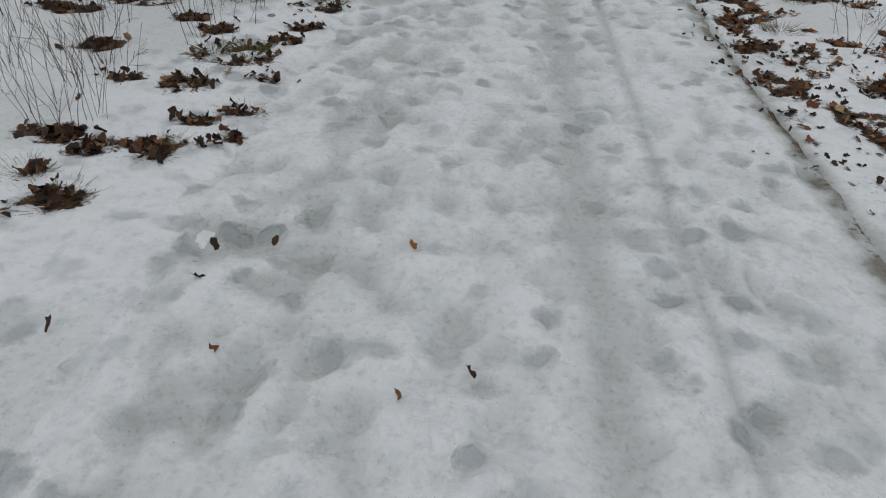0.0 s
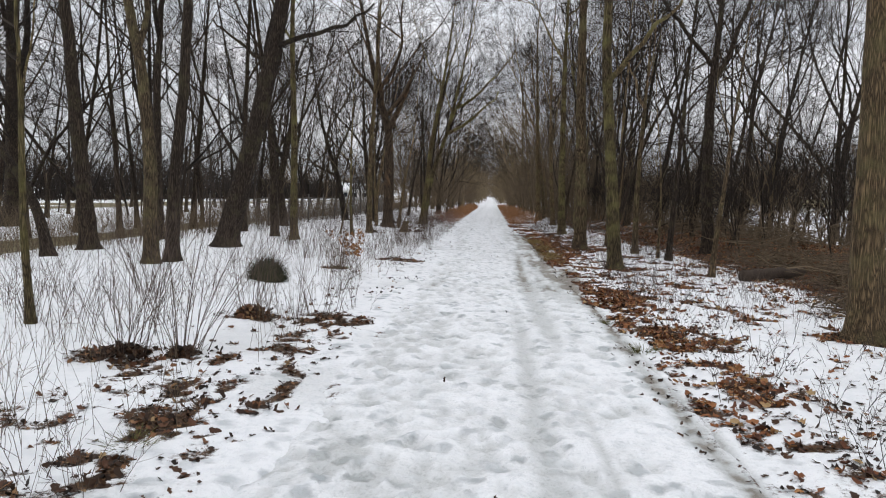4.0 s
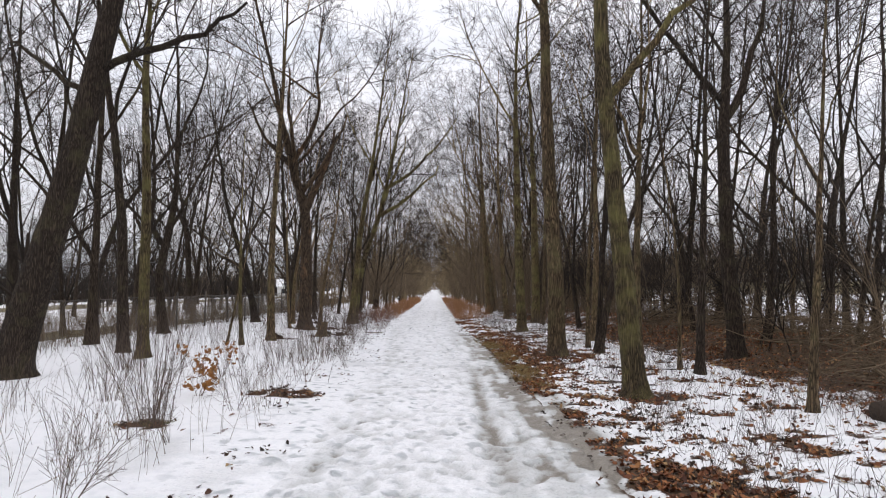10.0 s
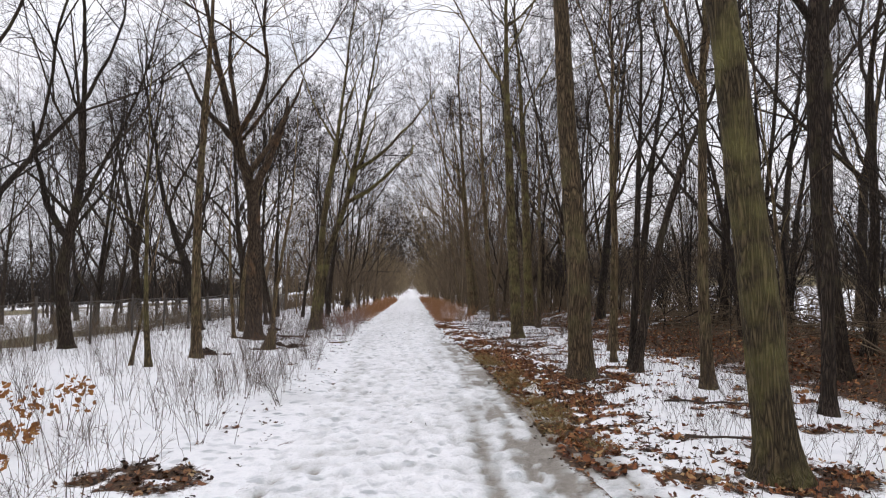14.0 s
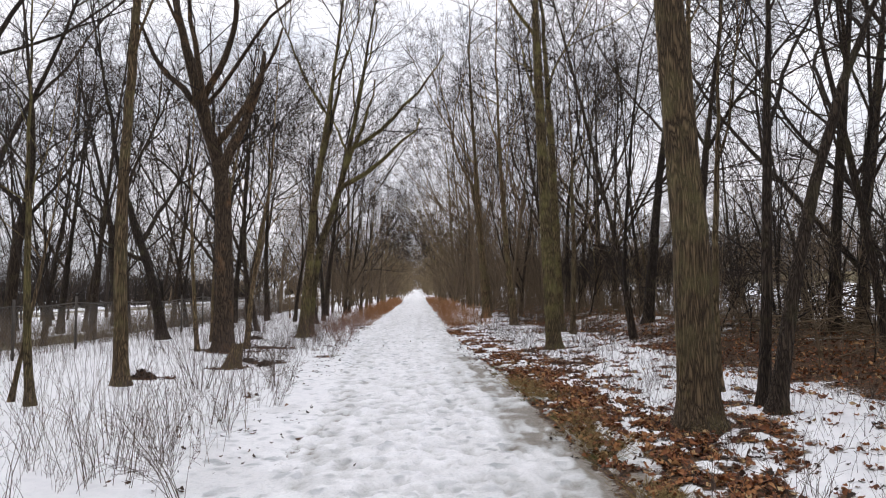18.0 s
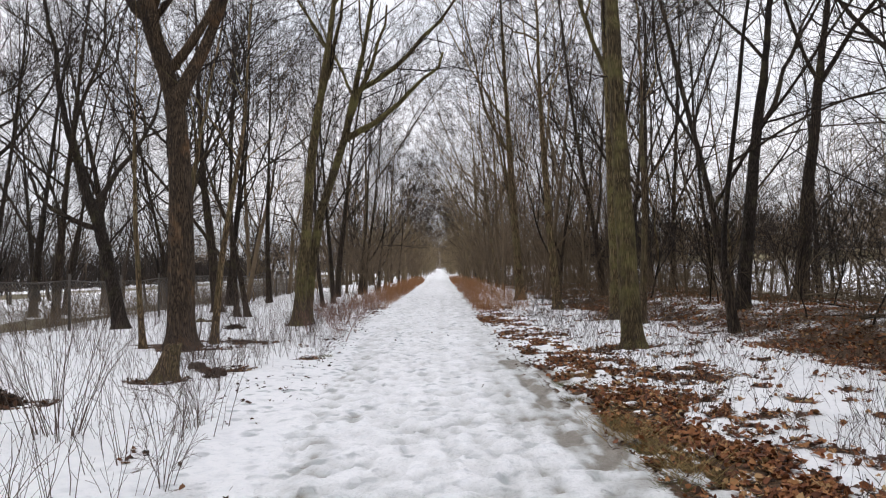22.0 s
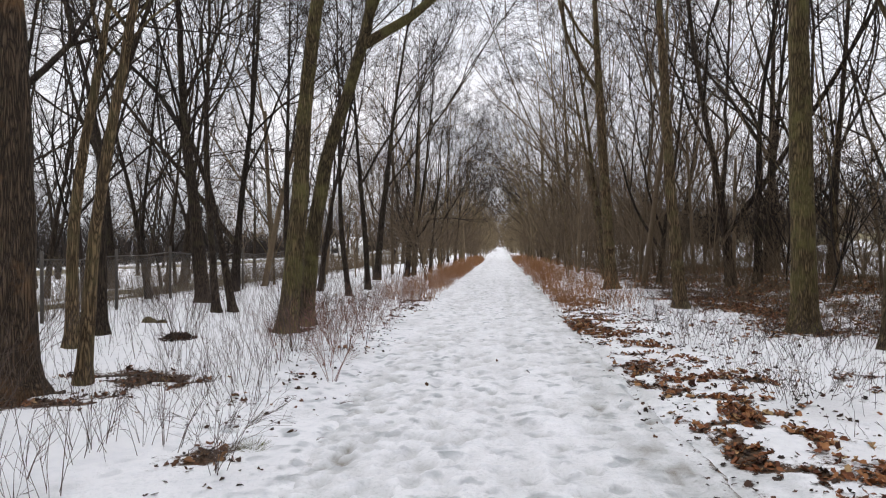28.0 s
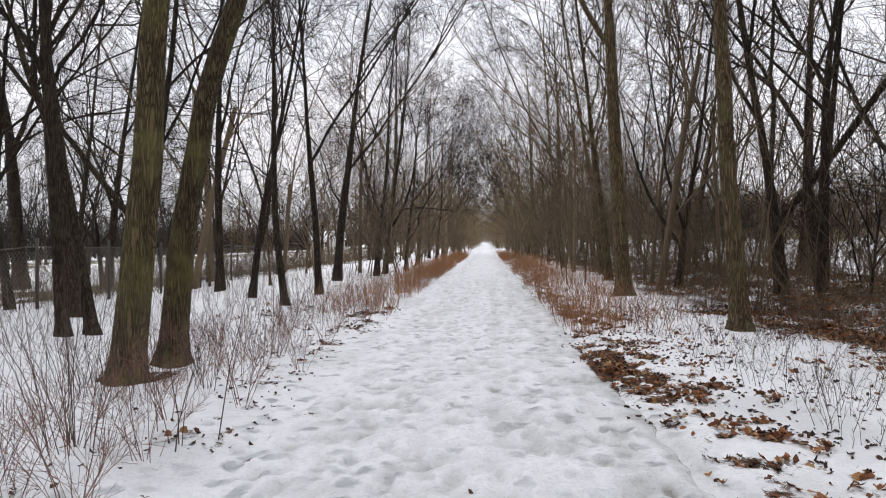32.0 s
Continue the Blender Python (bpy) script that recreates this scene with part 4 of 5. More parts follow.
tree(4.92, 79.60, 0.50, [(0.05, 6.5), (-0.09, 12.4)], 17, 0.35, 8, 48, seed=64, near=False, forks=2, reach=0.5)
for i, (tx0, ty0, td, th, tf, tb) in enumerate([
        (4.3, 57.5, 0.28, 15, 3, 0.3), (-5.2, 55.5, 0.30, 15, 3, 0.28), (5.0, 63.0, 0.30, 16, 3, 0.3), (-4.6, 60.0, 0.26, 11, 2, 0.16), (3.9, 68.0, 0.30, 14, 2, 0.3), (-4.2, 66.5, 0.22, 10, 3, 0.12), (-4.3, 73.0, 0.26, 12, 3, 0.2), (-4.0, 84.0, 0.24, 11, 3, 0.2),
        (-4.4, 97.0, 0.34, 14, 3, 0.25), (4.4, 104.0, 0.3, 13, 3, 0.2), (-3.9, 110.0, 0.3, 13, 3, 0.25), (3.8, 118.0, 0.3, 13, 3, 0.2), (-3.9, 126.0, 0.3, 13, 3, 0.2), (3.9, 134.0, 0.32, 14, 3, 0.2)]):
    side = float(np.sign(tx0))
    tree(tx0, ty0, td, [(-0.14 * side, 2.0), (-0.45 * side, 4.0)], th, tb, 9, 50, seed=70 + i, near=False, forks=tf, reach=0.5, spread=44, lean_to=90 + 90 * side, bark=BARK_DARK if i % 2 else BARK,
         label="bare tree whose crown arches over the trail")
tree(4.2, 91.0, 0.55, [(-0.1, 1.0), (-0.2, 2.5)], 18, 0.07, 8, 34, seed=88, near=False, forks=5, reach=0.34, spread=24, bark=BARK_GREEN, label="big bare tree of many mossy stems that part near the ground")
tree(17.8, 39.3, 0.5, [(0.34, 5.6), (1.87, 12.7)], 16, 0.35, 8, seed=65, bark=BARK_DARK, near=False, label=DARKS)
tree(14.2, 38.6, 0.38, [(0.42, 5.5), (1.56, 11.6)], 15, 0.35, 8, seed=66, bark=BARK_DARK, near=False, label=DARKS)

# ---- the woods behind them ----
kinds = []
for i, (dia, h, bole, limbs, ang, lean, forks, spread, bark) in enumerate([
        (0.24, 13, 0.30, 8, 40, 0.5, 2, 26, BARK_DARK), (0.16, 11, 0.24, 7, 42, -0.8, 2, 28, BARK_DARK), (0.30, 15, 0.36, 8, 44, 0.3, 2, 24, BARK),
        (0.12, 9, 0.16, 6, 42, 1.1, 2, 30, BARK_DARK), (0.20, 12, 0.14, 8, 46, -0.9, 3, 30, BARK_DARK), (0.34, 14, 0.20, 9, 48, 0.6, 3, 36, BARK_DARK),
        (0.10, 7.5, 0.10, 6, 44, -0.5, 3, 26, BARK), (0.26, 13, 0.08, 8, 40, 0.7, 4, 26, BARK_DARK)]):
    kinds.append(dict(dia=dia, height=h, bole=bole, limbs=limbs, limb_angle=ang, bends=[(lean * 0.3, 2.2), (lean, 5.0)], bark=bark, seed=100 + i, near=False, fine=0.7, forks=forks, spread=spread,
                      label="bare dark tree among others in the winter wood", group="trees of the wood"))
taken = [(o.location.x, o.location.y) for o in scene.objects if o.get("category") == "tree"]
rng = np.random.default_rng(12)
spots = []


def strew(count, xr, yr, gap, pick):
    for _ in range(count * 12):
        if count <= 0:
            break
        x, y = rng.uniform(*xr), rng.uniform(*yr)
        if abs(x - trail_x(y)) < 3.1 or any((x - a) ** 2 + (y - b) ** 2 < gap ** 2 for a, b in taken):
            continue
        taken.append((x, y))
        spots.append((x, y, int(rng.choice(pick))))
        count -= 1


strew(22, (5.6, 15), (15, 52), 1.1, (0, 1, 3, 4, 6, 7, 3))
strew(13, (-17, -7.5), (24, 60), 1.8, (0, 4, 5, 7))
strew(14, (-26, -10), (12, 40), 2.4, (0, 4, 5, 7))
strew(4, (-9, -5), (48, 62), 1.5, (3, 6, 4))
strew(14, (3.8, 12), (44, 78), 1.4, (1, 3, 4, 6, 7))
strew(6, (-11, -4.4), (58, 90), 1.8, (3, 4, 6, 7))
strew(11, (4.2, 14), (78, 140), 2.0, (0, 4, 5, 7))
strew(12, (-14, -4.4), (88, 140), 2.0, (0, 4, 5, 7))
strew(16, (-28, -12), (30, 75), 2.4, (4, 5, 0, 7))
strew(10, (-45, -18), (38, 110), 6, (5, 7, 0))
models = {}
for x, y, kind in spots:
    size, spin = rng.uniform(0.82, 1.22) * (0.8 if y > 55 else 1.0), rng.uniform(0, 360)
    if kind not in models:
        models[kind] = tree(x, y, **kinds[kind])
        continue
    copy_thing(models[kind], pose(x, y, gz(x, y) - 0.04, 0, 0, spin) @ Matrix.Scale(size, 4))


def far_trees(name, label, spots_xyh, rng, mat, thick, leaders=4, limbs=6, twigs=5, fine=0, spread=26, girth=0.011, stout=0.07):
    """A distant wood as one mass of small trees, each parting low into rising stems."""
    xyh = np.array(spots_xyh)
    m = len(xyh)
    t = np.linspace(0, 1, 5)
    P = np.zeros((m, 5, 3))
    h = xyh[:, 2:3] * rng.uniform(0.22, 0.5, (m, 1))
    P[:, :, 0] = xyh[:, 0:1] + rng.normal(0, 0.10, (m, 1)) * h * t + np.cumsum(rng.normal(0, 0.05, (m, 5)), axis=1) * t
    P[:, :, 1] = xyh[:, 1:2] + rng.normal(0, 0.10, (m, 1)) * h * t
    P[:, :, 2] = ground_height(xyh[:, 0], xyh[:, 1])[:, None] - 0.05 + h * t
    R = xyh[:, 2:3] * girth * np.linspace(1, 0.6, 5)[None] * rng.uniform(0.6, 1.4, (m, 1))
    L0, R0 = sprout(rng, P, R, leaders, (0.3, 1.0), spread, 2.5, 7, stout, 0.03, 0.13)
    L1, R1 = sprout(rng, L0, R0, limbs, (0.12, 0.98), 40, 0.45, 4, 0.035, 0.05, 0.16)
    L2, R2 = sprout(rng, L1, R1, twigs, (0.15, 1.0), 46, 0.55, 2, thick, 0.04, 0.15)
    acc = Acc().tubes(P, R, 5).tubes(L0, R0, 4).tubes(L1, np.maximum(R1, thick * 0.6), 3).tubes(L2, np.maximum(R2, thick * 0.5), 3)
    if fine:
        L3, R3 = sprout(rng, L2, R2, fine, (0.2, 1.0), 42, 0.6, 2, thick * 0.6, 0.03, 0.15)
        acc.tubes(L3, np.maximum(R3, thick * 0.35), 3)
    ob = part(name, acc, mat)
    return tagged(ob, label, "woods", kind="stuff")


def beside(rng, count, near, far, y0, y1, h0, h1, west=0.5):
    """Spots on both sides of the trail: x, y and height."""
    y = y0 + (y1 - y0) * rng.random(count) ** 1.2
    c = near + (far - near) * rng.random(count) ** 1.5
    return np.stack([trail_x(y) + c * np.where(rng.random(count) < west, -1, 1), y, rng.uniform(h0, h1, count)], axis=1)


rng = np.random.default_rng(77)
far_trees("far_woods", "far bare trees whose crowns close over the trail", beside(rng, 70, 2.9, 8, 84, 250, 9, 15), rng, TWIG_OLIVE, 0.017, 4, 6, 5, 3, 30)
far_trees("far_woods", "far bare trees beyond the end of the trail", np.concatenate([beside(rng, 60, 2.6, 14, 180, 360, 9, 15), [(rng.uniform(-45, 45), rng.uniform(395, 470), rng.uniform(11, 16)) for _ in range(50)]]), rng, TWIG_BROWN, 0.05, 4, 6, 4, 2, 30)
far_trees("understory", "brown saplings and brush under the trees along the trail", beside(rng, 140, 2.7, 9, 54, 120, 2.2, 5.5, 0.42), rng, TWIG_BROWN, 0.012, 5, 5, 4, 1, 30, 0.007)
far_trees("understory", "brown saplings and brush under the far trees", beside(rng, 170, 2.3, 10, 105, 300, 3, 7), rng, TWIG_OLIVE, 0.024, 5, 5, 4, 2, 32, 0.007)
west = [(rng.uniform(-110, -50), rng.uniform(30, 330), rng.uniform(6, 10)) for _ in range(90)]
west += [(rng.uniform(-56, -14), rng.uniform(110, 330), rng.uniform(7, 12)) for _ in range(70)]
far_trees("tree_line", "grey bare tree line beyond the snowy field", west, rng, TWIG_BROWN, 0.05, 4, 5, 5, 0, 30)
edge_wood = [(rng.uniform(-30, -11.5), rng.uniform(24, 72), rng.uniform(5, 9.5)) for _ in range(20)]
edge_wood += [(rng.uniform(-50, -9), rng.uniform(72, 125), rng.uniform(6, 11)) for _ in range(50)]
far_trees("edge_wood", "open wood of slender bare trees by the field", edge_wood, rng, TWIG, 0.013, 4, 6, 5, 2, 28)
bank = [(rng.uniform(6.5, 15), rng.uniform(19, 64), rng.uniform(3.5, 7)) for _ in range(34)]
far_trees("bank_saplings", "tangle of slender bare saplings on the bank", bank, rng, TWIG, 0.0085, 4, 6, 4, 2, 28, 0.007)
dark_east = [(rng.uniform(6.6, 14), rng.uniform(27, 62), rng.uniform(2, 4.5)) for _ in range(70)]
far_trees("understory", "dense dark thicket of thin stems on the bank", dark_east, rng, TWIG, 0.008, 6, 5, 4, 1, 26, 0.006)
far_trees("far_woods", "slender bare trees with fine crowns behind the trail verge", beside(rng, 34, 4.2, 13, 52, 98, 11, 16.5, 0.3), rng, TWIG_BROWN, 0.0095, 4, 6, 5, 3, 28, 0.0065, 0.045)
near_east = [(rng.uniform(6.8, 15), rng.uniform(16, 34), rng.uniform(2, 4.8)) for _ in range(48)]
far_trees("understory", "thin dark stems and saplings crowding the bank", near_east, rng, TWIG, 0.0065, 5, 5, 4, 1, 26, 0.006)
thick_east = [(rng.uniform(5.2, 17), rng.uniform(36, 92), rng.uniform(2.5, 6)) for _ in range(95)]
far_trees("understory", "dense brown thicket of saplings on the bank", thick_east, rng, TWIG_BROWN, 0.010, 5, 5, 4, 2, 30, 0.007)
east = [(rng.uniform(40, 58), rng.uniform(20, 300), rng.uniform(6, 9.5)) for _ in range(120)]
east += [(rng.uniform(12, 32), rng.uniform(90, 330), rng.uniform(7, 12)) for _ in range(60)]
far_trees("tree_line", "brown bare tree line above the eastern embankment", east, rng, TWIG_BROWN, 0.045, 5, 6, 5, 0, 30)


# ---- undergrowth ----
def stems(rng, count, height, spread, lean, r, k=5, curve=0.12, base=0.08, low=0.5):
    a = rng.uniform(0, 2 * np.pi, count)
    d = np.stack([np.cos(a), np.sin(a), np.zeros(count)], axis=1)
    start = d * rng.uniform(0, base, (count, 1))
    h = height * rng.uniform(low, 1.1, count)
    t = np.linspace(0, 1, k)
    out = (rng.uniform(0.1, 1, count) * lean)[:, None] * h[:, None] * t[None] ** 1.4
    P = start[:, None] + d[:, None] * (out + spread * t[None])[..., None]
    P[:, :, 2] = h[:, None] * t[None]
    P += np.cumsum(rng.normal(0, curve * height / k * 0.5, P.shape), axis=1) * t[None, :, None]
    R = r * rng.uniform(0.6, 1.2, (count, 1)) * np.linspace(1, 0.35, k)[None]
    return P, R


def shrub_mesh(name, rng, count, height, spread, lean, r, twigs=3, ratio=0.35, fine=0, base=0.08, angle=35, mat=None):
    P, R = stems(rng, count, height, spread, lean, r, 4, 0.25, base)
    acc = Acc().tubes(P, R, 3)
    if twigs:
        L, Q = sprout(rng, P, R, twigs, (0.3, 1.0), angle, ratio, 3 if not fine else 2, r * 0.55, 0.05, 0.15)
        acc.tubes(L, np.maximum(Q, 0.0013), 3)
        if fine:
            L2, Q2 = sprout(rng, L, Q, fine, (0.2, 1.0), angle, 0.6, 2, r * 0.4, 0.04, 0.18)
            acc.tubes(L2, np.maximum(Q2, 0.0011), 3)
    me = acc.mesh(name)
    me.materials.append(mat)
    return me


def shrub_stems(rng, count, height, spread, lean, r, twigs, ratio, fine, base=0.08, angle=35, mat=None):
    """The stems of a shrub, each a mesh with its own twigs."""
    P, R = stems(rng, count, height, spread, lean, r, 5, 0.28, base)
    L, Q = sprout(rng, P, R, twigs, (0.25, 1.0), angle, ratio, 3, r * 0.6, 0.05, 0.2)
    L2, Q2 = sprout(rng, L, Q, fine, (0.2, 1.0), angle, 0.6, 2, r * 0.4, 0.04, 0.2) if fine else (None, None)
    out = []
    for i in range(count):
        me = Acc().tubes(P[i], R[i], 4).mesh("stem")
        me.materials.append(mat)
        acc = Acc().tubes(L[i * twigs:(i + 1) * twigs], np.maximum(Q[i * twigs:(i + 1) * twigs], 0.0012), 3)
        if fine:
            a, b = i * twigs * fine, (i + 1) * twigs * fine
            acc.tubes(L2[a:b], np.maximum(Q2[a:b], 0.0010), 3)
        sprays = acc.mesh("spray")
        sprays.materials.append(mat)
        out.append((me, sprays))
    return out


def scatter(name, meshes, places, label, category, group, rng, size=(0.8, 1.2), part_name="growth"):
    """Clumps as things of their own, each with its stems."""
    for x, y in places:
        s = rng.uniform(*size)
        ob = thing(name, label, category, (x, y, gz(x, y) - 0.02), rng.uniform(0, 360), group)
        ob.scale = (s, s, s)
        kind = meshes[int(rng.integers(len(meshes)))]
        if isinstance(kind, list):
            for me, sprays in kind:
                part("spray", sprays, None, part("stem", me, None, ob), kind="stuff")
        else:
            part(part_name, kind, None, ob, kind="stuff")


rng = np.random.default_rng(31)
whips = [shrub_mesh("growth", rng, int(rng.integers(7, 15)), rng.uniform(0.6, 1.1), 0.10, 0.32, 0.0034, 3, 0.32, base=0.38, mat=WEED) for _ in range(6)]
whip_stems = [shrub_stems(rng, 8, rng.uniform(0.65, 1.05), 0.10, 0.28, 0.0034, 3, 0.32, 0, 0.36, mat=WEED) for _ in range(4)]
tall_whips = [shrub_stems(rng, 26, 1.3, 0.14, 0.5, 0.0042, 3, 0.35, 1, 0.25, mat=WEED) for _ in range(3)]
low_weeds = [shrub_mesh("growth", rng, int(rng.integers(6, 13)), rng.uniform(0.25, 0.5), 0.06, 0.5, 0.0026, 4, 0.45, base=0.25, mat=WEED) for _ in range(5)]
feathery = [shrub_stems(rng, 8, 0.6, 0.10, 0.7, 0.0032, 7, 0.45, 4, mat=WEED) for _ in range(3)]
feathery_red = [shrub_stems(rng, 8, 0.72, 0.10, 0.55, 0.0032, 7, 0.45, 4, mat=WEED_RED) for _ in range(3)]
thicket = [shrub_stems(rng, 5, rng.uniform(2.2, 3.4), 0.35, 0.36, 0.0085, 9, 0.4, 4, 0.35, mat=TWIG_BROWN) for _ in range(4)]


def places(rng, count, xr, yr, clump=0.55):
    out = []
    while len(out) < count:
        x, y = rng.uniform(*xr), rng.uniform(*yr)
        if fbm(np.array([x * 0.6]), np.array([y * 0.6]), 41, 2)[0] > clump - 0.12 and abs(x - trail_x(y)) > 1.75:
            out.append((x, y))
    return out


scatter("dry_weed", whips, places(rng, 90, (-7.5, -2.0), (5, 47)), "clump of thin dry weed stems standing in the snow", "weed", "dry weeds", rng)
scatter("dry_weed", whip_stems, places(rng, 32, (-3.6, -1.9), (20, 46)), "clump of thin dry weed stems standing in the snow", "weed", "dry weeds", rng)
scatter("dry_weed", low_weeds, places(rng, 120, (2.0, 5.2), (5, 46)), "low brittle dry weed in the thin snow", "weed", "dry weeds", rng)
scatter("dry_weed", low_weeds, places(rng, 45, (-4.5, -1.7), (3, 46)), "low brittle dry weed in the thin snow", "weed", "dry weeds", rng)
scatter("dry_weed", whips + low_weeds, [(-2.3, 3.6), (-2.6, 4.3), (-2.1, 4.9), (-2.9, 3.4), (-2.4, 5.5), (-2.7, 5.0), (-3.2, 4.2), (-2.0, 6.2), (2.6, 5.0), (2.9, 5.6), (2.4, 6.6), (3.2, 6.9)], "clump of thin dry weed stems standing in the snow", "weed", "dry weeds", rng, (0.6, 0.9))
scatter("dry_weed", whip_stems, [(-2.09, 2.75), (-2.0, 2.95), (-2.82, 3.5), (-2.2, 3.5), (-2.6, 4.1), (-3.0, 4.5), (-2.7, 4.9), (-1.95, 4.2), (-2.25, 4.7), (-2.3, 2.4)], "sparse dark weed stems rising from a clot of leaves", "weed", "dry weeds", rng, (0.5, 0.75))
scatter("whip_shrub", tall_whips, [(-2.9, 11.6), (-3.28, 9.35), (-2.85, 9.6), (-3.1, 17.2), (-4.6, 12.3), (-4.9, 38.4), (-3.3, 28.1), (-3.9, 33.0), (-5.4, 21.5), (-2.9, 37.6)],
        "leafless shrub of long arching whips over dark litter", "shrub", "whip shrubs", rng)
scatter("feathery_weed", feathery, [(-2.2, 28.4), (-1.85, 26.8), (-1.65, 22.8), (-2.0, 25.2), (-2.5, 16.2), (-2.3, 13.9), (-2.6, 30.2), (-2.4, 18.0), (-1.95, 32.9)],
        "fine feathery brown weed at the trail edge", "weed", "feathery weeds", rng)
scatter("feathery_weed", feathery_red, [(-1.95, 35.8), (-2.2, 36.5), (-2.3, 37.4), (-2.6, 38.3), (-2.2, 38.8), (-2.5, 39.6), (-2.15, 40.4), (-2.7, 41.3), (-2.3, 42.2), (-2.9, 36.9), (-2.45, 43.4), (-2.2, 44.6), (-3.1, 40.0), (-3.0, 42.6)],
        "reddish feathery dry weed at the trail edge", "weed", "feathery weeds", rng)
scatter("thicket_shrub", thicket, places(rng, 30, (5.8, 12), (14, 56), 0.5), "tall tangled brown thicket shrub on the bank", "shrub", "thicket shrubs", rng, (0.7, 1.15))
scatter("thicket_shrub", thicket, places(rng, 12, (3.2, 9), (46, 80), 0.5), "tall tangled brown thicket shrub under the trees", "shrub", "thicket shrubs", rng, (0.7, 1.25))
scatter("thicket_shrub", thicket, places(rng, 10, (-9, -3.6), (52, 84), 0.5), "tall tangled brown thicket shrub under the trees", "shrub", "thicket shrubs", rng, (0.7, 1.25))


def blades(name, label, xy, rng, height, mat, r=0.003, lean=0.35, twigs=0):
    """A stand of grass or fine stems as one mass."""
    xy = np.asarray(xy)
    P, R = stems(rng, len(xy), height, 0.05, lean, r, 3, 0.2, low=0.25)
    P[:, :, 0] += xy[:, 0:1]
    P[:, :, 1] += xy[:, 1:2]
    P[:, :, 2] += ground_height(xy[:, 0], xy[:, 1])[:, None] - 0.02
    acc = Acc().tubes(P, R, 3)
    if twigs:
        L, Q = sprout(rng, P, R, twigs, (0.25, 1.0), 38, 0.45, 2, r * 0.7, 0.03, 0.2)
        acc.tubes(L, np.maximum(Q, r * 0.45), 3)
    return tagged(part(name, acc, mat), label, "grass", kind="stuff")


def belt(rng, count, xr, yr):
    return np.stack([rng.uniform(*xr, count), rng.uniform(*yr, count)], axis=1)


def band(rng, count, near, far, y0, y1, side):
    y = y0 + (y1 - y0) * rng.random(count)
    c = near + (far - near) * rng.random(count) ** 1.4
    keep = fbm(c * 1.1 + 7 * side, y * 0.35, 43, 3) > 0.42
    return np.stack([trail_x(y) + side * c, y], axis=1)[keep]


rng = np.random.default_rng(55)
blades("russet_grass", "russet dry grass and bramble along the trail edge", band(rng, 6000, 1.6, 3.1, 46, 105, -1), rng, 0.62, RUSSET, 0.0048, 0.5, 2)
blades("russet_grass", "russet dry grass and bramble along the trail edge", band(rng, 6300, 1.55, 3.5, 43, 105, 1), rng, 0.68, RUSSET, 0.0048, 0.5, 2)
blades("dry_undergrowth", "fine brown stalks over the snowy ground", np.stack([rng.uniform(-8.5, -2.6, 3000), rng.uniform(24, 60, 3000)], axis=1), rng, 0.65, WEED, 0.0026, 0.3, 1)
blades("dry_undergrowth", "fine brown stalks over the snowy ground", np.stack([rng.uniform(2.2, 6.5, 4600), rng.uniform(12, 60, 4600)], axis=1), rng, 0.40, WEED, 0.0024, 0.4, 1)
thin = np.stack([rng.uniform(-5.2, -1.75, 1600), rng.uniform(2.6, 26, 1600)], axis=1)
thin = thin[(fbm(thin[:, 0] * 1.1, thin[:, 1] * 0.8, 45, 3) > 0.5) & (np.hypot(thin[:, 0] + 3.34, thin[:, 1] - 6.4) > 0.45)]
blades("dry_undergrowth", "sparse thin dark weed stems standing in the snow", thin, rng, 0.72, TWIG_BROWN, 0.0026, 0.22, 2)
low = np.stack([rng.uniform(2.3, 6.0, 5200), rng.uniform(4.5, 48, 5200)], axis=1)
low = low[fbm(low[:, 0] * 2.4, low[:, 1] * 1.9, 46, 3) > 0.55]
blades("dry_undergrowth", "low dark clots of brittle weed in the thin snow", low, rng, 0.30, TWIG, 0.0034, 0.6, 3)
blades("field_hedge", "brown scrub strip along the field", np.stack([rng.uniform(-13.5, -8.8, 7500), rng.uniform(14, 90, 7500)], axis=1), rng, 1.15, TWIG_BROWN, 0.0055, 0.5, 3)
blades("bank_brush", "dense brown brush on the bank", np.concatenate([belt(rng, 2600, (6.2, 12), (14, 60)), belt(rng, 2600, (4.3, 9), (38, 80))]), rng, 1.2, TWIG_BROWN, 0.006, 0.7, 2)

blades("scrub_belt", "dense brown scrub along the far side of the field", belt(rng, 8000, (-66, -50), (16, 330)), rng, 5.6, TWIG, 0.06, 0.5, 3)
blades("scrub_belt", "low brown scrub behind the guard rail", belt(rng, 3600, (38, 58), (10, 280)), rng, 5.5, TWIG_BROWN, 0.035, 0.5, 4)
blades("scrub_belt", "far brown scrub that closes the end of the trail", np.concatenate([belt(rng, 900, (-45, 45), (352, 420)), belt(rng, 300, (-16, -2.2), (230, 350)), belt(rng, 300, (2.0, 16), (230, 350))]), rng, 11, TWIG_BROWN, 0.06, 0.5, 6)
verge = np.stack([rng.normal(1.72, 0.13, 7000), rng.uniform(19.5, 31, 7000)], axis=1)
verge = verge[fbm(verge[:, 0] * 3.0, verge[:, 1] * 1.6, 44, 3) > 0.5]
verge[:, 0] += trail_x(verge[:, 1])
blades("verge_grass", "matted ochre grass along the thawed trail edge", verge, rng, 0.11, STRAW, 0.0034, 1.3)

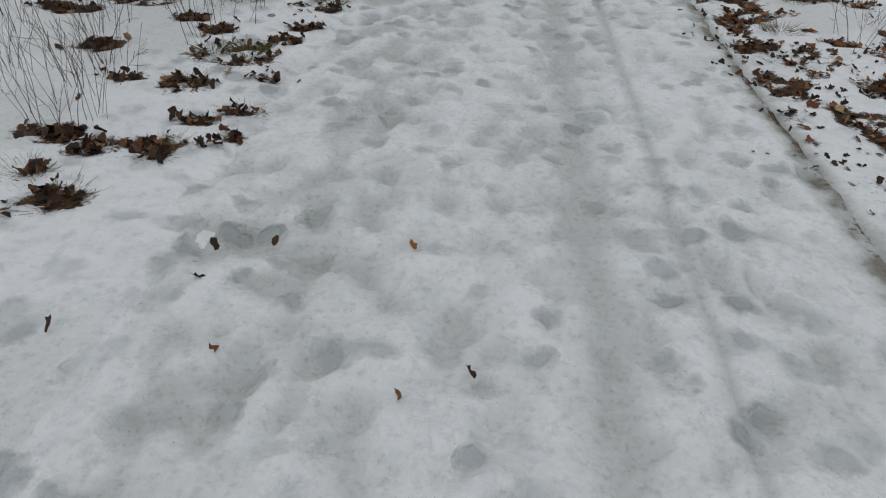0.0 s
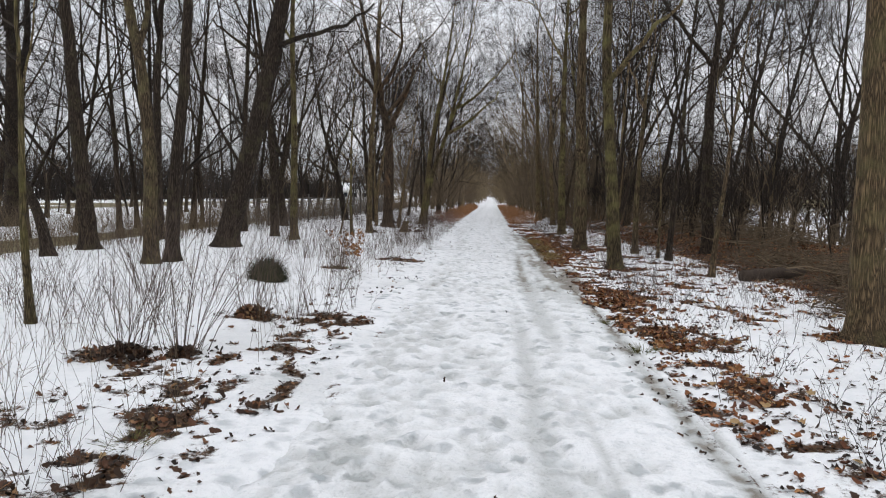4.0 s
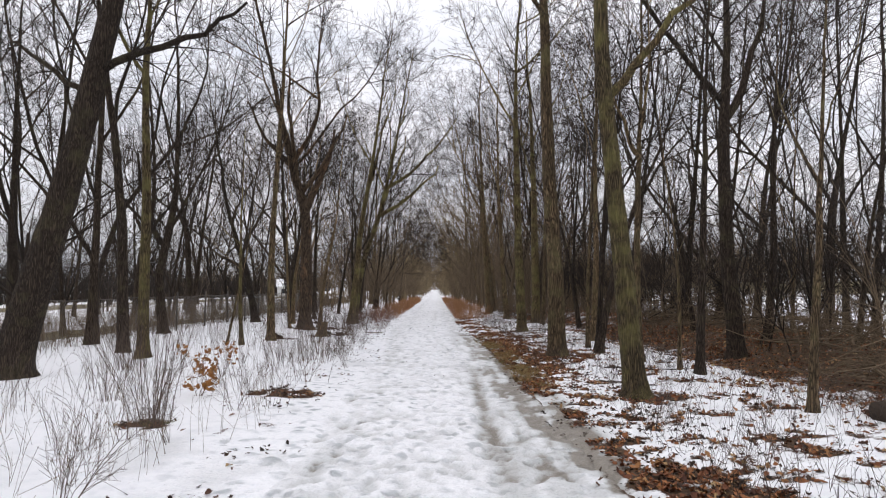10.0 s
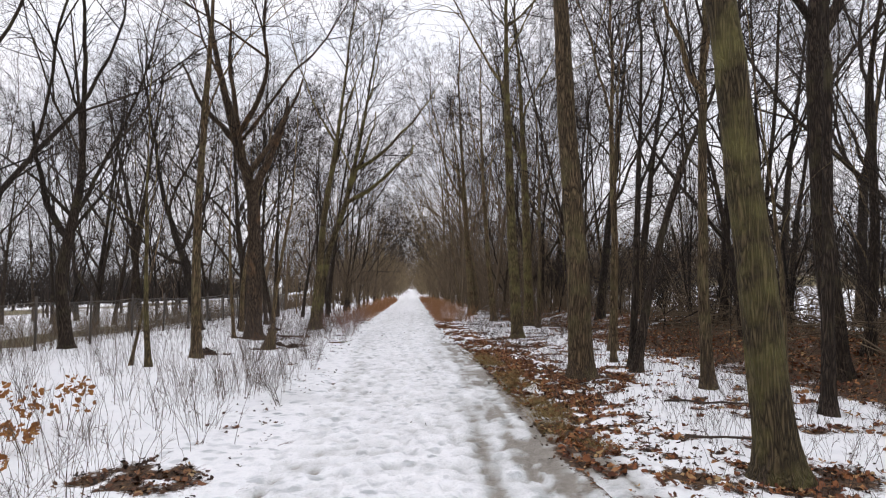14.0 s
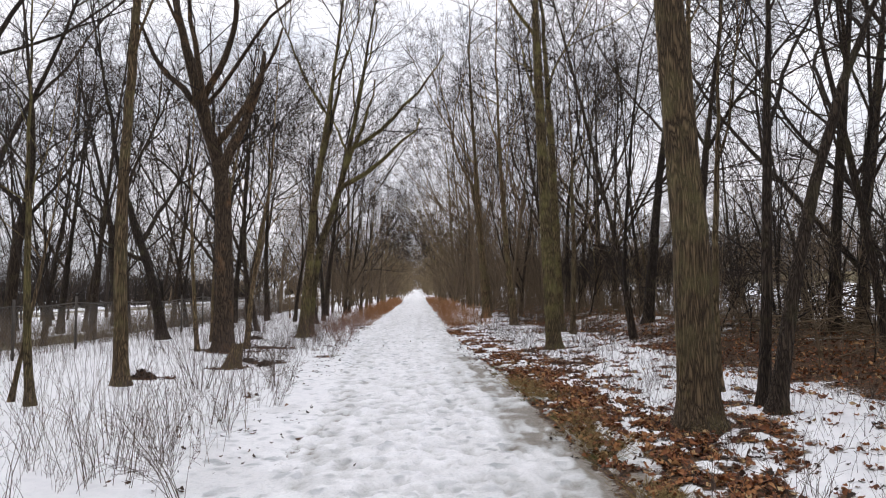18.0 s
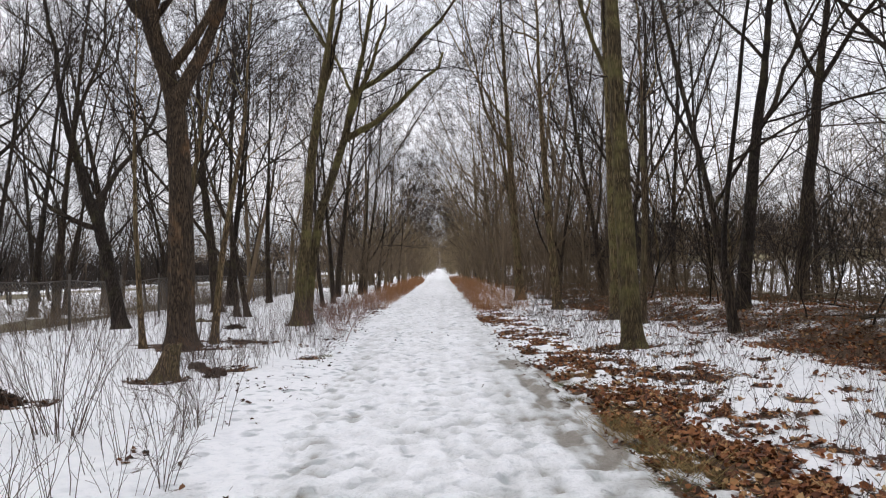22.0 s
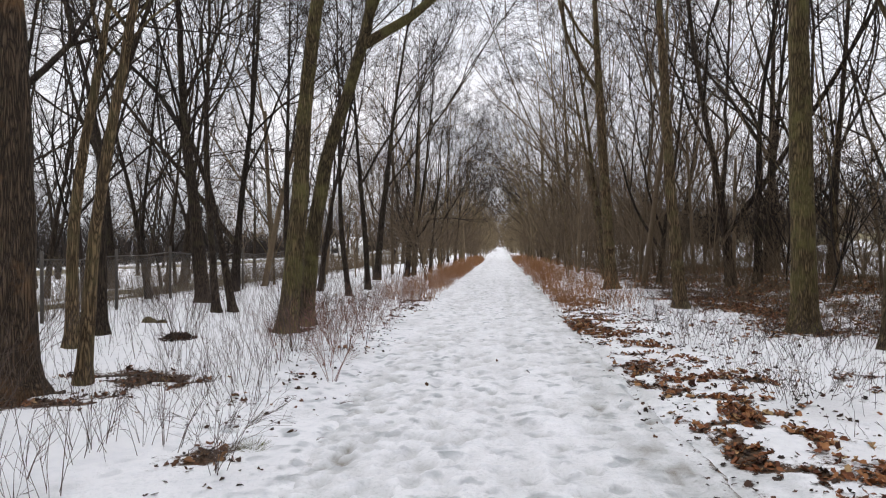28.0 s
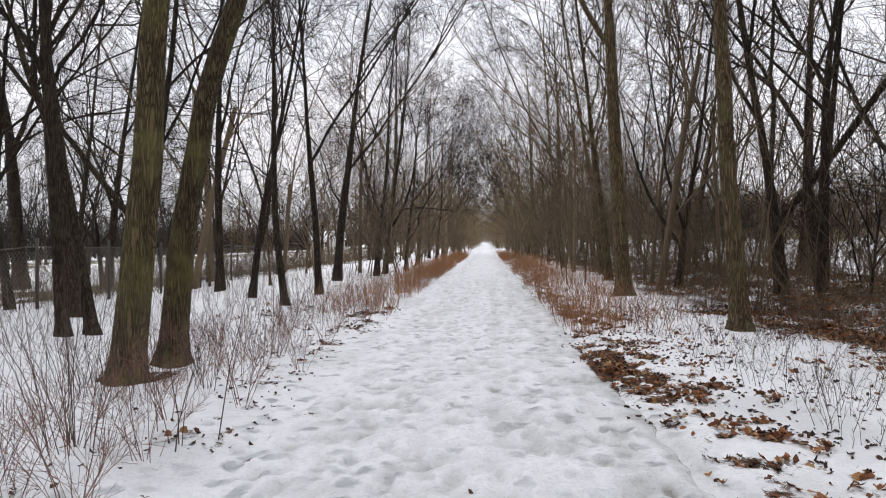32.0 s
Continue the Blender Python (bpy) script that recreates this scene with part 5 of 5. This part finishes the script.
# grass tufts
rng = np.random.default_rng(57)
tufts = []
for mat in (GREEN_BLADES, OCHRE_BLADES):
    for _ in range(3):
        P, R = stems(rng, 170, 0.075, 0.04, 1.5, 0.0021, 4, 0.35, 0.12, 0.3)
        me = Acc().tubes(P, R, 3).mesh("blades")
        me.materials.append(mat)
        tufts.append(me)
TUFTS = [(-1.6, 4.05), (-1.8, 3.98), (-1.74, 3.47), (-1.78, 2.2), (-2.0, 2.35), (-1.55, 2.68), (-1.32, 3.16), (-1.35, 5.35), (-1.95, 5.1), (-1.5, 6.4), (-2.1, 7.4), (2.1, 5.2), (2.5, 6.1), (1.7, 10.6), (1.62, 12.2),
         (1.75, 22.4), (1.6, 23.6), (1.5, 24.6), (1.65, 25.4), (1.5, 26.6), (1.55, 27.4), (1.6, 28.3), (1.4, 29.3), (1.75, 28.9), (1.5, 30.2), (1.6, 20.9), (-1.9, 33.4), (-3.0, 17.1)]
scatter("grass_tuft", tufts, TUFTS, "matted tuft of green and straw grass poking through snow", "grass", "grass tufts", rng, (0.7, 1.1), "turf")
foot = np.stack([rng.normal(-3.12, 0.32, 1500), rng.normal(6.2, 0.20, 1500)], axis=1)
blades("needle_litter", "matted russet straw round the foot of the tree", foot[np.hypot(foot[:, 0] + 3.26, foot[:, 1] - 6.4) > 0.24], rng, 0.10, RUSSET, 0.0028, 1.5)

# ---- fallen leaves ----
LEAF_X = np.array([0, -.014, -.022, -.029, -.027, -.020, -.004, .017, .028, .027, .024, .013, 0])
LEAF_Y = np.array([.004, .012, .032, .050, .072, .090, .098, .093, .070, .054, .030, .014, .052])
LEAF_T = np.array([(i, 12, (i + 1) % 12) for i in range(12)])


def leaves(rng, m, flat=0.4, size=(0.35, 0.9)):
    """m curled oak leaves round the origin: (m, 13, 3)."""
    s = rng.uniform(*size, (m, 1))
    x, y = LEAF_X[None] * s * rng.uniform(0.6, 1.15, (m, 1)), (LEAF_Y[None] - 0.052) * s
    x, y = x * (1 + 0.30 * np.where(np.arange(13) % 2 == 0, 1, -1) * rng.uniform(0.2, 1, (m, 1))) + rng.normal(0, 0.004, x.shape) * s, y + rng.normal(0, 0.004, x.shape) * s
    z = x * x * rng.uniform(-8, 30, (m, 1)) / s + (y * y) * rng.uniform(-5, 12, (m, 1)) / s + rng.normal(0, 0.0035, x.shape) * s
    V = np.stack([x, y, z], axis=-1)
    for ax, ang in ((0, rng.normal(0, flat, m)), (1, rng.normal(0, flat, m)), (2, rng.uniform(0, 6.283, m))):
        c, sn = np.cos(ang)[:, None], np.sin(ang)[:, None]
        i, j = ((1, 2), (2, 0), (0, 1))[ax]
        a, b = V[:, :, i] * c - V[:, :, j] * sn, V[:, :, i] * sn + V[:, :, j] * c
        V[:, :, i], V[:, :, j] = a, b
    return V


def litter(name, label, x, y, rng, mat, parent=None, lift=0.010, size=(0.28, 0.74)):
    V = leaves(rng, len(x), 0.4, size)
    V[:, :, 0] += x[:, None]
    V[:, :, 1] += y[:, None]
    V[:, :, 2] += (np.where(np.abs(x - trail_x(y)) < 1.6, np.maximum(ground_height(x, y), 0.002), ground_height(x, y)) + lift)[:, None]
    T = (LEAF_T[None] + (np.arange(len(x)) * 13)[:, None, None]).reshape(-1, 3)
    ob = part(name, Acc().add(V, T), mat, parent)
    return tagged(ob, label, "leaves", kind="stuff")


rng = np.random.default_rng(91)
cx, cy = np.append(rng.uniform(-5, 5.2, 190000), rng.uniform(5.2, 10, 40000)), np.append(1.5 + 46 * rng.random(190000) ** 1.1, rng.uniform(10, 60, 40000))
keep = (bare_mask(cx, cy) + rng.normal(0, 0.10, len(cx)) > 0.50) & ((cx - trail_x(cy) > 1.45) | (cx - trail_x(cy) < -1.1))
keep &= rng.random(len(cx)) < np.where(cx > 5.2, 0.6, 1.0)
cx, cy = cx[keep], cy[keep]
some = np.concatenate([np.flatnonzero(cy < 13), rng.permutation(np.flatnonzero(cy >= 13))[:36000]])
cx, cy = cx[some], cy[some]
half = rng.random(len(cx)) < np.where(cx > 0, np.where(cy > 8, 0.74, 0.38), np.where(cy > 12, 0.5, 0.35))
litter("leaf_litter", "brown fallen oak leaves in the thawed patches", cx[half & (cx < 0)], cy[half & (cx < 0)], rng, LEAF, None, 0.010, (0.40, 0.88))
litter("leaf_litter", "russet brown oak leaves in the thawed patches", cx[half & (cx > 0)], cy[half & (cx > 0)], rng, LEAF_RUSSET, None, 0.014, (0.40, 0.90))
litter("leaf_litter", "dark sodden fallen leaves in the thawed patches", cx[~half], cy[~half], rng, LEAF_DARK)
ry = np.concatenate([rng.normal(25.5, 3.2, 5200), rng.uniform(8, 16, 1500), rng.normal(37.0, 2.6, 2600)])
rx = trail_x(ry) + rng.normal(2.15, 0.36, 9300)
ok = (bare_mask(rx, ry) > np.where(ry > 33, 0.34, 0.3)) & (fbm(rx * 2.6, ry * 1.8, 49, 3) > 0.42) & (rx > 1.55)
litter("leaf_litter", "russet oak leaves heaped along the thawed verge", rx[ok], ry[ok], rng, LEAF_RUSSET, None, 0.020, (0.45, 0.95))
by = rng.uniform(11, 62, 22000)
bx = rng.uniform(4.8, 11.5, 22000)
ok = fbm(bx * 1.1, by * 0.8, 48, 3) > 0.44
litter("leaf_litter", "brown leaves blown in drifts over the bank", bx[ok], by[ok], rng, LEAF_RUSSET, None, 0.03, (0.55, 1.15))
# single sodden leaves and crumbs of bark strewn over the snow of the verges
ly = rng.uniform(3, 47, 8000)
lc = np.where(rng.random(8000) < 0.85, rng.normal(2.3, 0.65, 8000), -rng.normal(1.75, 0.45, 8000))
lx = lc + trail_x(ly)
ok = (np.abs(lc) > 1.3) & (fbm(lx * 0.9, ly * 0.7, 47, 3) > np.where(lc > 0, 0.47, 0.52))
litter("leaf_litter", "single dark leaves strewn on the snow of the verges", lx[ok], ly[ok], rng, LEAF_DARK, None, 0.006, (0.25, 0.7))
leaf_meshes = []
for mat in (LEAF, LEAF_DARK, LEAF_DARK, LEAF_ORANGE):
    for _ in range(3):
        me = Acc().add(leaves(rng, 1, 0.4, (0.42, 0.86)) * [1, 1, 1.7], LEAF_T).mesh("leaf")
        me.materials.append(mat)
        leaf_meshes.append(me)


def leaf_patch(x, y, hx, hy, count, label):
    heap = thing("leaf_patch", label, "leaves", (x, y, gz(x, y)), 0, "patches of fallen leaves")
    for _ in range(count):
        dx, dy = rng.normal(0, hx * 0.55), rng.normal(0, hy * 0.55)
        ob = part("leaf", leaf_meshes[int(rng.integers(9))], None, heap)
        ob.matrix_basis = pose(dx, dy, gz(x + dx, y + dy) - gz(x, y) + 0.02, rng.normal(0, 14), rng.normal(0, 14), rng.uniform(0, 360))


for x, y, hx, hy, s in PATCHES[:8] + PATCHES[18:24] + PATCHES[29:31] + PATCHES[-27:]:
    leaf_patch(x, y, hx, hy, int(8 + 40 * min(0.5, hx * hy * 3)), "heap of brown curled oak leaves on thawed ground")
for x, y, k in [(-0.20, 1.30, 1), (-0.26, 2.05, 9), (-0.80, 1.42, 0), (-0.78, 2.0, 7), (-1.0, 1.95, 8), (-0.98, 1.75, 6), (0.0, 1.42, 6), (-1.35, 1.45, 6), (0.12, 6.9, 6), (-0.3, 9.1, 6), (0.3, 12.6, 6), (0.1, 21.4, 6), (0.25, 21.2, 7), (-0.5, 23.6, 7), (0.5, 30.2, 6), (-0.9, 35.5, 7), (0.15, 36.2, 6), (-0.2, 36.9, 7)]:
    leaf = tagged(new("fallen_leaf", leaf_meshes[k]), "single curled brown leaf lying on the snow", "leaf", "single fallen leaves")
    leaf.matrix_basis = pose(x, y, 0.03, rng.normal(0, 15), rng.normal(0, 15), rng.uniform(0, 360)) @ Matrix.Scale(0.78, 4)


# oak seedlings that keep their orange leaves
def oak_seedling(x, y, height):
    ob = thing("oak_seedling", "small oak seedling with orange leaves above the snow", "seedling", (x, y, gz(x, y) - 0.02), rng.uniform(0, 360), "oak seedlings")
    P, R = stems(rng, 4, height, 0.05, 0.5, 0.005)
    L, Q = sprout(rng, P, R, 3, (0.4, 1.0), 40, 0.4, 3, 0.003, 0.05, 0.15)
    part("stem", Acc().tubes(P, R, 4).tubes(L, Q, 3), WEED, ob)
    tips = np.concatenate([L[:, -1], L[:, 1], P[:, -1]])
    tips = np.repeat(tips, 2, axis=0) + rng.normal(0, 0.03, (len(tips) * 2, 3))
    V = leaves(rng, len(tips), 0.9, (0.6, 1.0)) + tips[:, None]
    T = (LEAF_T[None] + (np.arange(len(tips)) * 13)[:, None, None]).reshape(-1, 3)
    part("foliage", Acc().add(V, T), LEAF_ORANGE, ob, "clinging orange oak leaves")


for x, y, h in [(-3.99, 21.1, 0.55), (-3.6, 21.15, 0.5), (-3.24, 19.0, 0.35), (-3.5, 20.2, 0.3)]:
    oak_seedling(x, y, h)


# ---- stumps, logs and mounds ----
def stump(x, y, r, h, lean, label, seed, mat=ROT, jag=0.12):
    rng = np.random.default_rng(seed)
    ob = thing("stump", label, "stump", (x, y, gz(x, y) - 0.05), 0, "old stumps")
    k = 14
    z = np.linspace(0, h, k)
    P = np.stack([lean[0] * z / h, lean[1] * z / h, z], axis=1)
    R = r * np.linspace(1, 0.8, k)
    acc = Acc()
    bark_trunk(acc, P, R, 22, rng, 0.8, 0.10)
    v = acc.v[0].reshape(k, 22, 3)
    v[-1, :, 2] += rng.uniform(-jag, jag, 22) * h
    v[-2, :, 2] += rng.uniform(-jag, jag, 22) * h * 0.4
    acc.add(np.concatenate([v[-1], [[lean[0], lean[1], h - 0.12 * r - jag * h]]]), np.stack([np.arange(22), (np.arange(22) + 1) % 22, np.full(22, 22)], axis=1))
    part("stub", acc, mat, ob)
    return ob


stump(-3.62, 31.0, 0.14, 0.52, (0.13, 0.1), "short leaning broken stump with dark roots", 3, BARK, 0.04)
stump(-3.55, 32.0, 0.09, 0.12, (0.02, 0.0), "low rotten stump in dark litter", 5)


def log(a, b, r, label, seed, mat=ROT):
    rng = np.random.default_rng(seed)
    a, b = np.array(a, float), np.array(b, float)
    ob = thing("log", label, "log", tuple(a), 0, "fallen logs")
    t = np.linspace(0, 1, 14)[:, None]
    P = (b - a) * t + np.cumsum(rng.normal(0, 0.012, (14, 3)), axis=0)
    R = r * np.linspace(1, 0.75, 14) * rng.uniform(0.92, 1.08, 14)
    part("wood", Acc().tubes(P, R, 12, True), mat, ob)
    return ob


log((-6.0, 34.8, 0.0), (-3.9, 35.9, -0.01), 0.085, "long dark fallen log half buried in snow", 1)
log((-5.4, 34.3, -0.01), (-4.3, 34.9, 0.0), 0.05, "dark fallen bough beside the log", 2)
log((-6.55, 40.35, 0.14), (-6.05, 40.0, 0.12), 0.11, "short sawn log lying in the snow", 3, BARK)
log((5.0, 16.9, 0.14), (6.3, 17.4, 0.3), 0.13, "mossy dark log on the bank", 4)
log((3.3, 22.2, 0.08), (4.9, 21.4, 0.07), 0.016, "thin fallen branch on the leaves", 6)
log((2.7, 20.1, 0.10), (4.3, 19.9, 0.07), 0.013, "thin bowed fallen branch", 7)


def moss_mound(x, y, r, h, label, mat, seed):
    """A low mound bristling with short needles."""
    rng = np.random.default_rng(seed)
    ob = thing("mound", label, "shrub", (x, y, gz(x, y) - 0.03), 0, "dark mounds")
    n, k = 20, 7
    a = np.arange(n) * 2 * np.pi / n
    e = np.linspace(0, np.pi / 2, k)
    rr = (r * np.cos(e)[:, None] + 0.0) * (1 + 0.25 * (fbm(np.cos(a) * 1.5 + seed, np.sin(a) * 1.5, seed)[None] - 0.5))
    ring = np.stack([rr * np.cos(a), rr * np.sin(a), np.repeat((h * np.sin(e))[:, None], n, axis=1)], axis=-1)
    j, s = np.arange(k - 1)[:, None] * n, np.arange(n)[None]
    q = np.stack([j + s, j + (s + 1) % n, j + n + (s + 1) % n, j + n + s], axis=-1).reshape(-1, 4)
    part("cushion", Acc().add(ring, q), MOSS, ob)
    m = 1500
    az, el = rng.uniform(0, 6.283, m), np.arcsin(rng.random(m))
    d = np.stack([np.cos(az) * np.cos(el), np.sin(az) * np.cos(el), np.sin(el)], axis=1)
    p0 = d * np.array([r, r, h]) * 0.93
    p1 = p0 + (d + rng.normal(0, 0.5, d.shape)) * rng.uniform(0.04, 0.14, (m, 1))
    part("fur", Acc().tubes(np.stack([p0, p1], axis=1), np.repeat([[0.004, 0.001]], m, axis=0), 3), mat, ob)


moss_mound(-3.74, 14.60, 0.29, 0.34, "dark green mossy hummock in the snow", EVERGREEN, 2)


def leaf_clump(x, y, r, h, seed):
    """The base of a shrub: a low hummock of caught leaves and short dead stems."""
    rng = np.random.default_rng(seed)
    ob = thing("leaf_clump", "dark shrub base that has caught brown leaves", "leaves", (x, y, gz(x, y) - 0.02), 0, "leafy shrub bases")
    m = int(900 * r)
    a, q = rng.uniform(0, 6.283, m), r * np.sqrt(rng.random(m)) * rng.uniform(0.6, 1.25, m)
    at = np.stack([np.cos(a) * q, np.sin(a) * q, h * np.maximum(0, 1 - (q / r) ** 2) * rng.uniform(0.2, 1, m) + 0.015], axis=1)
    T = (LEAF_T[None] + (np.arange(m) * 13)[:, None, None]).reshape(-1, 3)
    part("leaves", Acc().add(leaves(rng, m, 0.8, (0.5, 1.0)) + at[:, None], T), LEAF if seed % 2 else LEAF_DARK, ob, kind="stuff")
    P, R = stems(rng, 40, h * 1.5, r * 0.6, 0.7, 0.004, 4, 0.3, r * 0.5)
    part("stubs", Acc().tubes(P, R, 3), WEED, ob, kind="stuff")


for x, y, r, h, seed in [(-2.88, 11.55, 0.22, 0.16, 3), (-3.28, 9.35, 0.22, 0.12, 4), (-2.80, 9.55, 0.16, 0.09, 6), (-3.02, 31.3, 0.15, 0.12, 8), (-4.62, 29.4, 0.2, 0.17, 10), (-5.0, 38.4, 0.25, 0.1, 12)]:
    leaf_clump(x, y, r, h, seed)

# brushwood heaps on the bank
rng = np.random.default_rng(23)
for x, y, s, tall in [(6.8, 19.0, 0.7, 0.16), (8.0, 22.0, 1.0, 0.28), (8.0, 30.5, 0.9, 0.24), (6.5, 15.6, 0.5, 0.14), (8.6, 26.4, 1.2, 0.36), (5.3, 13.4, 0.35, 0.10), (7.2, 17.2, 0.6, 0.18), (9.5, 31.6, 1.7, 0.7), (9.6, 37.0, 1.2, 0.35)]:
    heap = thing("brush_pile", "tall heap of dark fallen boughs and twigs" if tall > 0.45 else "low heap of fallen brown branches and twigs", "brush pile", (x, y, gz(x, y)), 0, "heaps of brushwood")
    m = 110 if tall > 0.45 else 70
    mid = np.stack([rng.normal(0, 0.7, m) * s, rng.normal(0, 0.8, m) * s, np.abs(rng.normal(0, tall, m))], axis=1)
    way = np.stack([rng.normal(0, 1, m), rng.normal(0, 1, m), rng.normal(0.05, 0.22 + 0.3 * tall, m)], axis=1) * s * 0.6
    P = mid[:, None] + way[:, None] * np.linspace(-1, 1, 5)[None, :, None] + np.cumsum(rng.normal(0, 0.03, (m, 5, 3)), axis=1)
    P[:, :, 2] = np.maximum(P[:, :, 2], 0.02)
    P += np.cumsum(rng.normal(0, 0.05, P.shape), axis=1)
    P[:, :, 2] = np.maximum(P[:, :, 2], 0.02)
    R = rng.uniform(0.005, 0.018, (m, 1)) * np.linspace(1, 0.35, 5)
    L, Q = sprout(rng, P, R, 5, (0.2, 1.0), 40, 0.45, 3, 0.005, 0.03, 0.25)
    for i in range(0, m if tall > 0.3 else 0, 10):
        part("bough", Acc().tubes(P[i], R[i] * 1.6, 6), BARK_DARK, heap)
    part("tangle", Acc().tubes(P, R, 5).tubes(L, Q, 3), TWIG_BROWN if tall < 0.45 else TWIG, heap, kind="stuff")


# ---- the wire fence by the field ----
def fence_x(y):
    return -10.3 + 1.45 * smooth(15, 41, y)


fence = thing("fence", "sagging chain-link fence with dark steel posts", "fence", (0, 0, 0))
fy = np.arange(26.0, 62.0, 2.45)
for i, y in enumerate(fy):
    x = float(fence_x(y))
    z = gz(x, y)
    post = Acc().tubes(np.array([[x, y, z - 0.1], [x + 0.01, y, z + 0.7], [x + 0.02, y, z + 1.38]]), np.array([0.034, 0.033, 0.032]), 8, True)
    part("post", post, STEEL, fence)
    if i + 1 < len(fy):
        y2 = fy[i + 1]
        x2 = float(fence_x(y2))
        z2 = gz(x2, y2)
        rail = Acc().tubes(np.array([[x, y, z + 1.22], [(x + x2) / 2, (y + y2) / 2, (z + z2) / 2 + 1.18], [x2, y2, z2 + 1.22]]), np.full(3, 0.014), 6)
        part("rail", rail, STEEL, fence)
        u = np.arange(-1.2, 2.45, 0.10)
        lines = []
        for sgn in (1, -1):
            a0, a1 = np.clip(u, 0, 2.45), np.clip(u + 1.2, 0, 2.45)
            h0, h1 = np.clip(0 - u, 0, 1.2) / 1.2, np.clip(2.45 - u, 0, 1.2) / 1.2
            if sgn < 0:
                a0, a1 = 2.45 - a0, 2.45 - a1
            for aa, bb, ha, hb in zip(a0, a1, h0, h1):
                lines.append([[x + (x2 - x) * aa / 2.45, y + aa, z + 0.04 + 1.15 * ha], [x + (x2 - x) * bb / 2.45, y + bb, z + 0.04 + 1.15 * hb]])
        part("mesh_panel", Acc().tubes(np.array(lines), np.full((len(lines), 2), 0.0022), 3), WIRE, fence)


# ---- the guard rail on the eastern embankment ----
guard = thing("guard_rail", "long dark weathered guard rail above the tan embankment", "guard rail")
for y in np.arange(40.0, 170.0, 4.0):
    z, z2 = gz(36.4, y), gz(36.4, y + 4.0)
    part("post", Acc().tubes(np.array([[36.5, y, z - 0.1], [36.5, y, z + 0.62]]), np.array([0.085, 0.08]), 8, True), STEEL, guard)
    lip = np.array([[0, 0.30], [-0.05, 0.36], [0, 0.44], [-0.05, 0.52], [0, 0.58], [0.03, 0.44]])
    ring = np.stack([np.stack([36.38 + lip[:, 0], np.full(6, yy), zz + lip[:, 1]], axis=1) for yy, zz in ((y, z), (y + 4.0, z2))])
    q = np.array([(i, (i + 1) % 6, 6 + (i + 1) % 6, 6 + i) for i in range(6)])
    part("rail", Acc().add(ring, q), STEEL, guard)


# ---- a far house behind the western trees ----
def far_house(x, y, turn):
    z = gz(x, y)
    ob = thing("house", "small far white house with a snowy gable roof", "house", (x, y, z - 0.1), turn)
    bm = bmesh.new()
    bmesh.ops.create_cube(bm, size=1.0, matrix=Matrix.Translation((0, 0, 1.5)) @ Matrix.Diagonal((9, 6.5, 3, 1)))
    me = bpy.data.meshes.new("wall")
    bm.to_mesh(me)
    bm.free()
    part("wall", me, SIDING, ob)
    v = [(-4.9, -3.7, 2.9), (4.9, -3.7, 2.9), (4.9, 3.7, 2.9), (-4.9, 3.7, 2.9), (-4.9, 0, 5.2), (4.9, 0, 5.2), (-4.9, -3.7, 3.05), (4.9, -3.7, 3.05), (4.9, 3.7, 3.05), (-4.9, 3.7, 3.05)]
    f4 = np.array([(0, 1, 2, 3), (6, 7, 5, 4), (5, 8, 9, 4), (0, 1, 7, 6), (2, 3, 9, 8)])
    f3 = np.array([(6, 4, 9), (7, 8, 5)])
    part("roof", Acc().add(v, f4, f3), SNOW, ob, "snow-covered gable roof")
    for wx in (-2.8, 0.0, 2.8):
        bm = bmesh.new()
        bmesh.ops.create_cube(bm, size=1.0, matrix=Matrix.Translation((wx, -3.27, 1.6)) @ Matrix.Diagonal((1.1, 0.08, 1.3, 1)))
        me = bpy.data.meshes.new("window")
        bm.to_mesh(me)
        bm.free()
        part("window", me, DARK_GLASS, ob)


far_house(-42.0, 205.0, 12)
